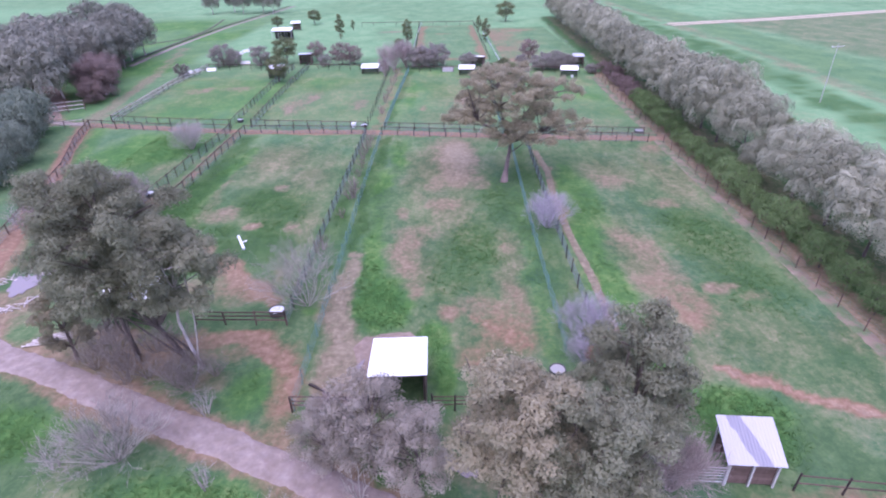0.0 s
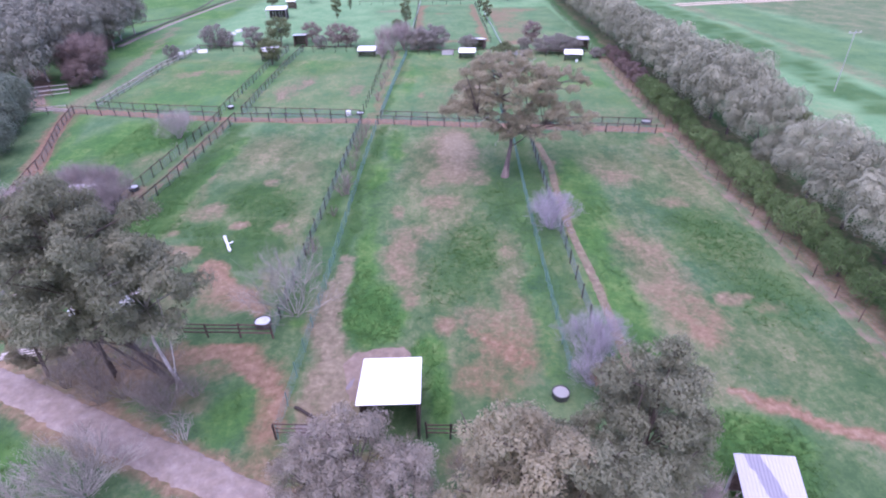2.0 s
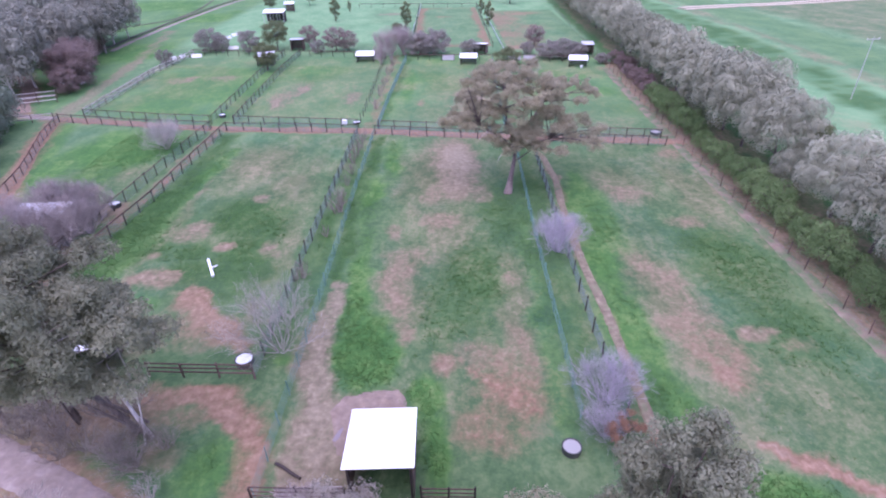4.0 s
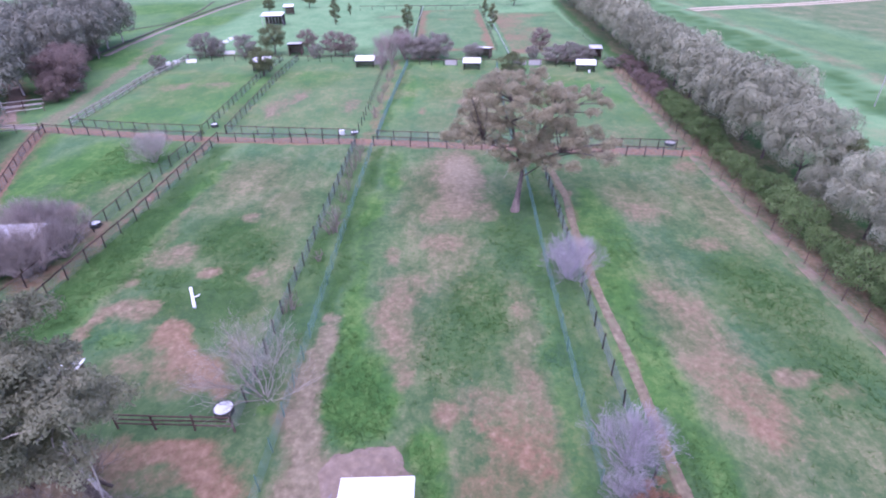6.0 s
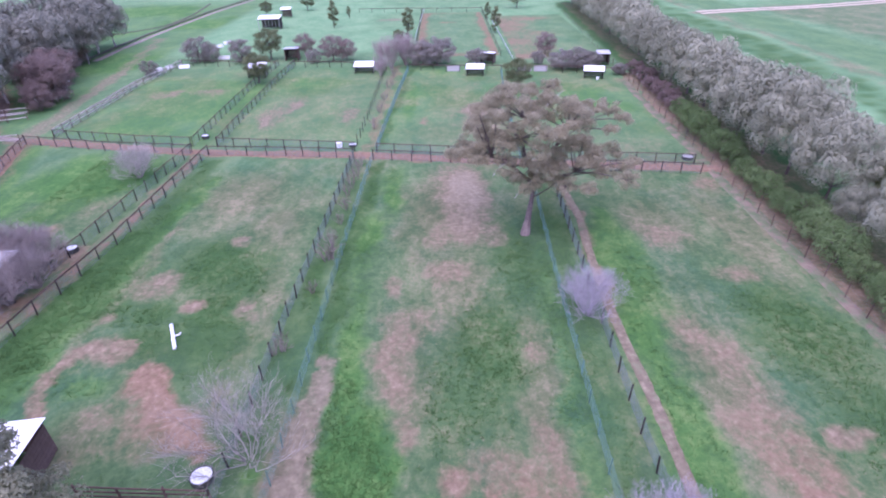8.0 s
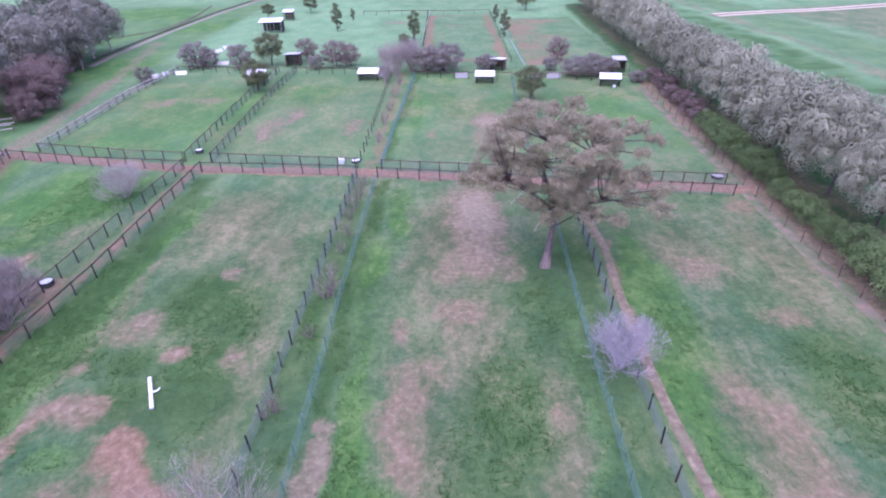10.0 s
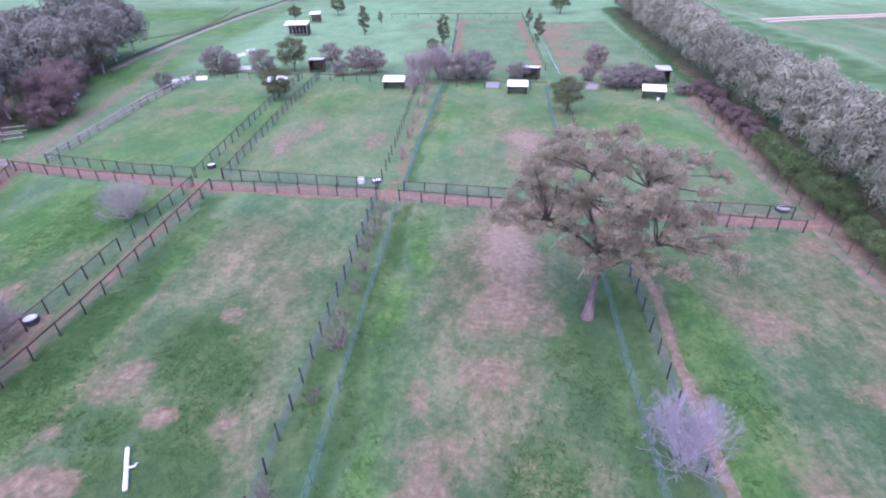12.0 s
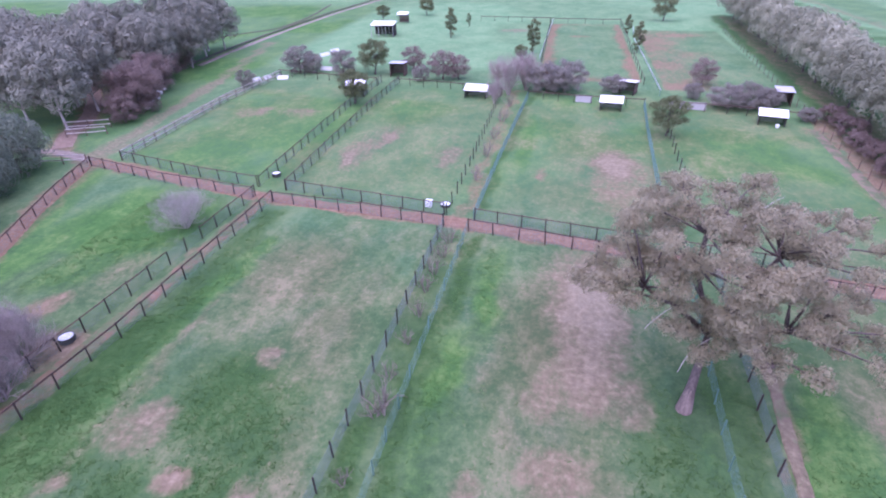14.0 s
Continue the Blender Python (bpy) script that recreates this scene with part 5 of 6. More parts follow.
def lobed(seed, centre, radii, count, lobe, small, hollow=0.45, low=-0.35, apart=0.72, each=7, flat=0.55):
    """Foliage masses spread over an ellipsoid, each of them a bunch of small clumps."""
    lobes = crown_clumps(seed, centre, radii, count, lobe, hollow, low, apart)
    out = []
    for i, (x, y, z, r, _) in enumerate(lobes):
        for c in crown_clumps(seed * 37 + i, (x, y, z), (r * 0.8, r * 0.8, r * flat), each, small, 0.2, -0.7, 0.5):
            out.append(c + (i,))
    return [(lobes, out)]


def lobed_meshes(seed, trunk, trunk_r, masses, leaves, size, leaf, bark, boughs=(), droop=0.6, slim=0.42, dead=0, shell=0.42, stems=0, tumble=0.3):
    """Trunk and boughs, a limb to every foliage mass and twigs to its clumps, and the crown."""
    rng = random.Random(seed)
    s = Shape()
    nodes = []
    for k, line in enumerate((trunk,) + tuple(boughs)):
        t = [Vector(p) for p in line]
        r0 = trunk_r if k == 0 else trunk_r * 0.55
        n = len(t)
        s.tube(t, [r0 * ((1.25 if k == 0 else 1.0) if i == 0 else 1 - 0.6 * i / (n - 1)) for i in range(n)], 9 if k == 0 else 7, False)
        nodes += t[2:] if k == 0 else t[1:]
    every = []
    for lobes, clumps in masses:
        for i, lobe in enumerate(lobes):
            p = Vector(lobe[:3])
            near = min(nodes, key=lambda q: (q - p).length + (4 if q.z > p.z - 0.4 else 0))
            limb(s, near, p, trunk_r * 0.24, 0.035, rng.uniform(-0.06, 0.14), rng, 5, 5)
            for c in clumps:
                if c[5] == i:
                    limb(s, p, c[:3], 0.03, 0.012, rng.uniform(-0.1, 0.1), rng, 3, 2)
        every += [c[:5] for c in clumps]
    for i in range(stems):
        a = rng.uniform(0, 6.28)
        foot = Vector((math.cos(a), math.sin(a), 0)) * rng.uniform(0.2, 0.9) + Vector((0, 0, -0.1))
        limb(s, foot, rng.choice(every)[:3], trunk_r * rng.uniform(0.3, 0.5), 0.03, rng.uniform(-0.1, 0.05), rng, 5, 7)
    for _ in range(dead):
        c = rng.choice(every)
        p = Vector(c[:3])
        limb(s, p, p + Vector((rng.uniform(-1, 1), rng.uniform(-1, 1), rng.uniform(-.2, .6))).normalized() * c[3] * 1.8, 0.035, 0.01, 0.1, rng, 4, 4)
    return s.mesh("trunk", bark, True), leaf_cloud(np.random.default_rng(seed), every, leaves, size, leaf, "crown", droop, slim=slim, shell=shell, tumble=tumble)


def tree_meshes(seed, trunk, trunk_r, clumps, leaves, size, leaf, bark, droop=0.35, slim=0.34, dead=0, forks=3, shell=0.55, stems=0):
    """Trunk with limbs that reach into every clump, and the crown."""
    rng = random.Random(seed)
    s = Shape()
    t = [Vector(p) for p in trunk]
    n = len(t)
    s.tube(t, [trunk_r * (1.25 if i == 0 else 1 - 0.5 * i / (n - 1)) for i in range(n)], 9, False)
    for i, c in enumerate(sorted(clumps, key=lambda q: q[2])):
        p = Vector(c[:3])
        low = min(t[1:], key=lambda q: abs(q.z - p.z * 0.62) + 0.3 * (q - p).length)
        r = trunk_r * (0.34 if i % forks == 0 else 0.17)
        limb(s, low, p, r, 0.025, rng.uniform(-0.08, 0.12), rng, 5 if i % forks == 0 else 4, 5)
    for i in range(stems):
        a = rng.uniform(0, 6.28)
        foot = Vector((math.cos(a), math.sin(a), 0)) * rng.uniform(0.2, 0.9) + Vector((0, 0, -0.1))
        c = rng.choice(clumps)
        limb(s, foot, c[:3], trunk_r * rng.uniform(0.3, 0.5), 0.03, rng.uniform(-0.1, 0.05), rng, 5, 7)
    for _ in range(dead):
        c = rng.choice(clumps)
        p = Vector(c[:3])
        limb(s, p, p + Vector((rng.uniform(-1, 1), rng.uniform(-1, 1), rng.uniform(-.2, .6))).normalized() * c[3] * 1.6, 0.05, 0.012, 0.1, rng, 4, 4)
    nrng = np.random.default_rng(seed)
    return s.mesh("trunk", bark, True), leaf_cloud(nrng, clumps, leaves, size, leaf, "crown", droop, slim=slim, shell=shell)


def tree(x, y, meshes, label, category="tree", group="", turn=0, scale=1.0, name="tree"):
    t = thing(name, pose(x, y, 0, 0, 0, turn) @ Matrix.Diagonal((scale, scale, scale, 1)), label, category, group)
    part("trunk", meshes[0], t)
    part("crown", meshes[1], t)
    return t


def standard_tree(seed, h, r, leaf, bark, leaves, size, count=22, clump=1.3, base=0.38, trunk_r=0.22, droop=0.35, slim=0.34, squash=0.55, low=-0.5, shell=0.55):
    cz = h * (base + (1 - base) / 2)
    clumps = crown_clumps(seed, (0, 0, cz), (r - clump * 0.6, r - clump * 0.6, h * (1 - base) / 2 - clump * 0.4), count, clump, 0.45, low)
    rng = random.Random(seed)
    trunk = [(0, 0, -0.2), (rng.uniform(-.2, .2), rng.uniform(-.2, .2), h * 0.2), (rng.uniform(-.4, .4), rng.uniform(-.4, .4), h * 0.42), (rng.uniform(-.5, .5), rng.uniform(-.5, .5), h * 0.72)]
    return tree_meshes(seed, trunk, trunk_r, clumps, leaves, size, leaf, bark, droop, slim, shell=shell)


def puffy_tree(seed, h, r, leaf, bark, leaves, size, puffs, puff, base=0.2, trunk_r=0.2, low=-0.55, slim=0.5, droop=0.3, tall=1.0, forks=3, apart=0.74):
    """A rounded crown of separate leafy puffs round a hollow heart, with a clear stem below."""
    cz, rz = h * (base + 1) / 2, h * (1 - base) / 2
    skin = crown_clumps(seed, (0, 0, cz), (r - puff * 0.8, r - puff * 0.8, rz - puff * 0.7), puffs, puff, 0.82, low, apart)
    heart = [(0.0, 0.0, cz, min(r, rz) * 0.5, rz / r * 0.8)]
    rng = random.Random(seed)
    trunk = [(0, 0, -0.2), (rng.uniform(-.2, .2), rng.uniform(-.2, .2), h * 0.2), (rng.uniform(-.4, .4), rng.uniform(-.4, .4), h * 0.42), (rng.uniform(-.3, .3), rng.uniform(-.3, .3), h * 0.68)]
    stem, _ = tree_meshes(seed, trunk, trunk_r, skin, 4, size, leaf, bark, forks=forks)
    skin = [(x, y, z, q, tall) for x, y, z, q, _ in skin]
    return stem, leaf_cloud(np.random.default_rng(seed), skin + heart, leaves, size, leaf, "crown", droop, 0.88, slim, 0.14)


# the great spreading gum in the middle paddock
BIG_MASSES = (lobed(41, (0.3, 2.8, 9.6), (5.6, 5.4, 2.9), 36, 1.15, 0.52, 0.25, -0.45, 0.72, 8)
              + lobed(42, (5.0, 0.6, 6.0), (4.2, 3.6, 1.7), 17, 1.1, 0.5, 0.3, -0.5, 0.74, 8)
              + lobed(43, (-3.2, 2.0, 7.0), (3.2, 3.2, 1.7), 12, 1.1, 0.5, 0.3, -0.5, 0.74, 8)
              + lobed(47, (0.6, 0.4, 5.4), (2.8, 1.8, 1.6), 9, 0.95, 0.46, 0.3, -0.5, 0.74, 7)
              + lobed(46, (6.2, 5.2, 9.2), (3.6, 4.4, 1.5), 10, 0.85, 0.42, 0.4, -0.5, 0.9, 6))
big = tree(7.4, 56.4, lobed_meshes(44, [(0, 0, -0.2), (0.3, 0.7, 1.3), (0.7, 1.7, 2.8), (0.9, 2.3, 4.4)], 0.34, BIG_MASSES, 120000, 0.14, M_GUM_PINK, M_BARK,
                                   boughs=([(0.9, 2.3, 4.2), (0.2, 2.6, 6.0), (-0.4, 3.2, 7.8), (0.0, 3.8, 9.4)], [(0.8, 2.2, 3.9), (2.4, 1.8, 4.6), (4.2, 1.2, 5.4)],
                                           [(0.7, 2.2, 4.0), (-1.2, 2.3, 5.6), (-3.0, 2.4, 6.6)], [(0.9, 2.3, 4.3), (2.2, 3.0, 6.4), (3.8, 3.8, 8.4)]), dead=24),
           "large leaning gum tree with a sparse spreading crown", group="gum trees", name="gum_tree")

flare = Shape().tube([(0.0, 0.0, -0.2), (0.05, 0.12, 0.1), (0.14, 0.32, 0.5), (0.25, 0.58, 1.05)], [0.52, 0.445, 0.372, 0.285], 11, False)
part("trunk_base", flare.mesh("trunk_base", M_BARK_BARE, True), big, "pale pinkish stripped bark at the foot")
for (ax, ay, az), (bx, by, bz) in (((-1.0, 1.0, 7.0), (-3.2, -0.6, 6.0)), ((0.6, 0.4, 5.2), (-1.4, -1.6, 4.2)), ((3.0, 1.2, 5.0), (4.6, -0.4, 4.2)), ((1.2, 3.0, 10.0), (3.4, 4.6, 11.6))):
    dead_limb = Shape()
    limb(dead_limb, (ax, ay, az), (bx, by, bz), 0.03, 0.012, 0.12, random.Random(ax), 5, 6)
    part("dead_branch", dead_limb.mesh("dead_branch", M_BARK_PALE), big, "pale bare dead branch")

# gums by the road
GUM_A = lobed(51, (-0.2, -2.8, 10.9), (3.4, 3.4, 4.0), 24, 1.25, 0.62, 0.3, -0.6, 0.62, 8, 0.6) + lobed(155, (-2.3, -2.4, 12.2), (2.7, 2.6, 2.6), 12, 1.1, 0.55, 0.3, -0.7, 0.62, 8, 0.6) + lobed(156, (-1.6, -1.8, 7.6), (3.4, 2.6, 2.0), 12, 1.0, 0.5, 0.3, -0.8, 0.62, 8, 0.6) + lobed(52, (-1.0, -2.2, 7.4), (2.6, 2.4, 1.4), 5, 1.0, 0.5, 0.3, -0.8, 0.65, 7)
tree(-17.2, 26.2, lobed_meshes(53, [(0, 0, -0.2), (-0.5, -0.2, 1.6), (-0.9, -0.8, 3.8), (-0.9, -1.7, 7.4), (-0.7, -2.5, 11.5)], 0.2, GUM_A, 84000, 0.15, M_GUM, M_BARK_DARK, stems=3, dead=22),
     "tall dark-trunked gum tree with grey-green drooping leaves", group="gum trees", name="gum_tree")
GUM_E = lobed(151, (1.7, -2.0, 9.2), (2.3, 2.4, 3.2), 13, 1.1, 0.55, 0.3, -0.8, 0.62, 7, 0.6)
tree(-16.3, 25.8, lobed_meshes(152, [(0, 0, -0.2), (-0.3, -0.1, 1.8), (-0.4, -0.4, 4.2), (0.4, -1.1, 7.0), (1.2, -1.7, 10.5)], 0.12, GUM_E, 28000, 0.15, M_GUM, M_BARK_PALE, stems=1, dead=8),
     "slender pale-barked gum tree with drooping leaves", group="gum trees", name="gum_tree")
tree(-25.4, 27.0, standard_tree(153, 6.0, 1.6, M_GUM_PINK, M_BARK_DARK, 12000, 0.15, 18, 0.6, 0.1, 0.12, 0.8, slim=0.42, low=-0.9), "narrow brownish young gum beside a dirt road", group="gum trees", name="gum_tree")
GUM_B = lobed(54, (1.6, -2.4, 10.0), (2.7, 2.7, 4.0), 16, 1.15, 0.58, 0.3, -0.8, 0.62, 7, 0.6) + lobed(154, (0.4, -1.6, 6.0), (1.8, 1.8, 1.6), 4, 0.9, 0.5, 0.3, -0.9, 0.65, 6)
tree(-21.3, 27.2, lobed_meshes(55, [(0, 0, -0.2), (0.1, -0.3, 2.0), (0.4, -1.0, 5.0), (1.0, -2.2, 10)], 0.17, GUM_B, 40000, 0.15, M_GUM, M_BARK_DARK, stems=2, dead=16),
     "gum tree with grey-green drooping leaves beside a dirt road", group="gum trees", name="gum_tree")
GUM_C = lobed(56, (0.1, 0.2, 6.3), (2.5, 2.3, 4.0), 30, 0.95, 0.5, 0.3, -0.9, 0.6, 8, 0.65)
tree(8.8, 16.6, lobed_meshes(57, [(0, 0, -0.2), (0.1, 0.1, 2.0), (0.2, 0.2, 4.6), (0.3, 0.4, 8.0)], 0.15, GUM_C, 44000, 0.14, M_GUM, M_BARK_DARK, stems=2, dead=12),
     "grey-green gum tree at the paddock's end", group="gum trees", name="gum_tree")
GUM_D = lobed_meshes(58, [(0, 0, -0.2), (0.1, 0.1, 2.2), (-0.2, 0.2, 4.6), (0.1, 0.0, 8.2)], 0.16, lobed(59, (0, 0, 6.6), (2.3, 2.3, 3.7), 28, 0.95, 0.5, 0.3, -0.9, 0.62, 7, 0.65), 40000, 0.14, M_GUM, M_BARK_DARK, dead=10, stems=2)
GUM_F = lobed_meshes(63, [(0, 0, -0.2), (-0.1, 0.1, 2.2), (0.2, -0.2, 4.6), (0.1, 0.2, 8.0)], 0.15, lobed(64, (0, 0, 6.2), (2.2, 2.2, 3.5), 26, 0.9, 0.48, 0.3, -0.9, 0.62, 7, 0.65), 38000, 0.14, M_GUM_PINK, M_BARK_DARK, dead=10, stems=2)
tree(2.9, 13.4, GUM_F, "tall bushy brownish-grey gum at the paddock's end", group="gum trees", scale=1.1, name="gum_tree")
tree(5.4, 16.0, GUM_D, "low bushy olive-grey gum behind two taller ones", group="gum trees", turn=70, scale=0.72, name="gum_tree")
tree(6.0, 12.4, GUM_D, "tall bushy olive-grey gum at the paddock's end", group="gum trees", turn=200, scale=0.97, name="gum_tree")
BROWN = standard_tree(60, 6.8, 2.6, M_TAN, M_BARK, 17000, 0.13, 34, 0.7, 0.15, 0.1, 0.4, slim=0.42, low=-0.9, shell=0.2)
tree(-3.9, 17.0, BROWN, "pale brownish-grey bushy tree in front of the shelter", group="gum trees")
tree(-6.3, 17.3, BROWN, "low pale brownish-grey bushy tree beside the road", group="gum trees", turn=130, scale=0.74)
tree(-1.7, 15.7, BROWN, "pale brownish-grey bushy tree beside the road", group="gum trees", turn=240, scale=0.86)

# silvery tree row and green hedge past the boundary fence
SILVER = [puffy_tree(70 + k, 9.6, 5.0, M_GREY, M_BARK, 56000, 0.145, 56, 1.22, 0.14, 0.13, -0.6) for k in range(4)]
SILVER_FAR = [puffy_tree(75 + k, 9.4, 5.0, M_GREY, M_BARK, 17000, 0.26, 56, 1.25, 0.1, 0.14, -0.6) for k in range(3)]
rng_row = random.Random(7)
for k, yy in enumerate([31.5, 37.6, 43.4, 49.6, 61.2, 68.0, 74, 80, 86, 92.5, 99, 105.5, 112, 119, 126, 133, 140, 148, 156, 164, 172, 180, 189, 198]):
    xx = 36.9 + (yy - 46) * 0.03 + rng_row.uniform(-.4, .4)
    kind = SILVER[k % 4] if yy < 72 else SILVER_FAR[k % 3]
    tree(xx, yy, kind, "silvery grey rounded tree in a dense row", group="silvery tree row", turn=rng_row.uniform(0, 360), scale=rng_row.uniform(0.86, 0.94) if yy < 55 else rng_row.uniform(0.9, 1.06))
HEDGE = [puffy_tree(80 + k, 2.8, 1.75, M_HEDGE, M_BARK_DARK, 7000, 0.11, 24, 0.5, 0.02, 0.05, -0.8, apart=0.68) for k in range(3)]
BRUSH = standard_tree(85, 2.6, 1.9, M_RUST, M_BARK_DARK, 2600, 0.22, 22, 0.5, 0.02, 0.06, 0.1, slim=0.4, low=-0.9, shell=0.3)
yy, k = 24.0, 0
while yy < 112:
    xx = 31.7 + max(0, yy - 50) * 0.036 + rng_row.uniform(-.25, .25)
    if yy > 88:
        tree(xx + 0.4, yy, BRUSH, "brownish scrubby shrub along the boundary fence", "shrub", "hedge shrubs", rng_row.uniform(0, 360), rng_row.uniform(0.7, 1.1), "hedge_shrub")
    else:
        tree(xx, yy, HEDGE[k % 3], "rounded dark green hedge shrub along the boundary fence", "shrub", "hedge shrubs", rng_row.uniform(0, 360), rng_row.uniform(0.84, 1.26), "hedge_shrub")
    yy += rng_row.uniform(2.3, 3.5)
    k += 1

# tall dark trees beyond the outer lane
DARK = [puffy_tree(90 + k, 14.0, 5.8, M_DARK, M_BARK_PALE, 13000, 0.38, 60, 1.6, 0.14, 0.2, -0.7) for k in range(3)]
rng_l = random.Random(11)
k = 0
for yy0, cols in ((94, 6), (104, 6), (115, 4), (126, 3), (137, 2), (147, 1)):
    for col in range(cols):
        yy = yy0 + rng_l.uniform(-3, 3)
        xx = -68.5 - max(0, yy - 96) * 0.2 - col * 6.6 + rng_l.uniform(-1.5, 1.5)
        tree(xx, yy, DARK[k % 3], "tall dark grey-green tree in a dense wood", group="dark wood", turn=rng_l.uniform(0, 360), scale=rng_l.uniform(0.8, 1.02) * (1 if col < 4 else 0.8))
        k += 1
for xx, yy, sc in ((-75.2, 139, 0.8), (-76.0, 147.5, 0.75), (-72.6, 130, 0.7)):
    tree(xx, yy, DARK[k % 3], "tall dark grey-green tree at the end of a dense wood", group="dark wood", turn=xx * 23 % 360, scale=sc)
    k += 1
for xx, yy in ((-77, 236), (-70, 240), (-64, 233), (-83, 244), (-90, 238)):
    tree(xx, yy, DARK[k % 3], "far dark tree at a field's edge", group="far trees", turn=xx * 17 % 360, scale=0.7)
    k += 1
RUST = standard_tree(95, 6.2, 3.8, M_RUST, M_BARK_DARK, 15000, 0.22, 30, 1.25, -0.05, 0.16, 0.5, slim=0.36, low=-0.95, shell=0.1)
for xx, yy, tt, sc in ((-63.6, 102.6, 0, 1.2), (-66.6, 107, 100, 1.15), (-68.8, 113.5, 40, 1.1), (-72.4, 121, 200, 1.0), (-74.6, 129.5, 300, 0.9), (-62.2, 97.8, 150, 0.7)):
    tree(xx, yy, RUST, "rusty purple-brown bushy tree before a dark wood", group="dark wood", turn=tt, scale=sc)
WEEP = puffy_tree(96, 6.8, 4.3, M_WEEP, M_BARK_DARK, 17000, 0.26, 50, 0.95, 0.0, 0.2, -0.9, 0.4, 0.9, 1.3)
for xx, yy, sc in ((-62.0, 79.5, 1.0), (-59.6, 73.0, 0.95), (-56, 66, 0.85), (-53.5, 59, 0.75)):
    tree(xx, yy, WEEP, "grey-green weeping tree beside the outer lane", group="weeping trees", turn=xx * 40, scale=sc)

# trees round the far shelters
FAR_A = standard_tree(100, 5.0, 2.8, M_FAR, M_BARK_DARK, 8000, 0.2, 24, 1.0, -0.06, 0.12, 0.2, slim=0.42, low=-0.9, shell=0.15)
FAR_B = standard_tree(101, 4.8, 2.7, M_RUST, M_BARK_DARK, 6500, 0.19, 24, 0.95, 0.0, 0.12, 0.2, slim=0.4, low=-0.9, shell=0.1)
FAR_C = standard_tree(102, 4.6, 4.0, M_FAR, M_BARK_DARK, 12000, 0.22, 44, 0.9, 0.0, 0.14, 0.2, slim=0.42, low=-0.95, shell=0.15)
FAR_D = standard_tree(103, 5.6, 2.7, M_OLIVE, M_BARK, 8000, 0.2, 26, 0.8, 0.14, 0.13, 0.7, slim=0.4, low=-0.8, shell=0.3)
SLIM = standard_tree(104, 6.2, 1.5, M_OLIVE, M_BARK_DARK, 4200, 0.22, 22, 0.55, 0.04, 0.1, 0.4, slim=0.4, low=-0.95, shell=0.2)
FAR_LABEL = {id(FAR_A): "hazy purple-grey tree near the far shelters", id(FAR_B): "rusty grey half-bare tree near the far shelters", id(FAR_C): "broad dark purple-grey thicket near the far shelters",
             id(FAR_D): "small olive-green gum with drooping leaves", id(SLIM): "slim dark olive tree standing in a far paddock"}
for xx, yy, kind, sc in ((-49.1, 128.6, FAR_A, 1.1), (-46.6, 129.2, FAR_A, .75), (-40.4, 128.2, FAR_A, 1.0), (-34.8, 129.6, FAR_D, 1.15), (-28.4, 133.5, FAR_B, .95), (-25.2, 125.8, FAR_A, .6),
                         (-21.6, 127.4, FAR_B, 1.1), (-18.9, 127.8, FAR_B, .9), (-3.4, 121.8, FAR_C, 1.0), (-0.6, 122.4, FAR_C, 1.05), (7.0, 122.6, FAR_C, .6), (21.4, 129.0, FAR_B, .95), (22.4, 116.4, FAR_C, .75),
                         (25.6, 116.6, FAR_C, .8), (18.6, 120.6, FAR_A, .55), (28.4, 118.4, FAR_C, .55), (31.6, 111.6, FAR_C, .42),
                         (12.5, 103.4, FAR_D, .95), (-32.2, 111.4, FAR_D, .98), (-27.6, 165.6, SLIM, 1.05), (-7.4, 150, SLIM, 1.05), (-9.4, 144, FAR_D, .55), (13.4, 153, SLIM, .95), (13.0, 173, SLIM, .7),
                         (-51.5, 189, FAR_D, .75), (-41.1, 198, FAR_D, .9), (-26, 181.6, SLIM, .5), (23.4, 193, FAR_D, 1.2), (-54.6, 118.6, FAR_A, .62)):
    tree(xx, yy, kind, FAR_LABEL[id(kind)], group="far trees", turn=xx * 31 % 360, scale=sc)
tree(35.6, 54.6, SILVER[2], "low silvery grey bushy tree in a gap of the row", group="silvery tree row", turn=80, scale=0.5)
tree(39.4, 57.0, SLIM, "dark olive pointed tree beside the silvery row", group="silvery tree row", turn=40, scale=1.0)
tree(46, 188, RUST, "rusty brown tree at the end of a tree row", group="far trees", scale=1.5)


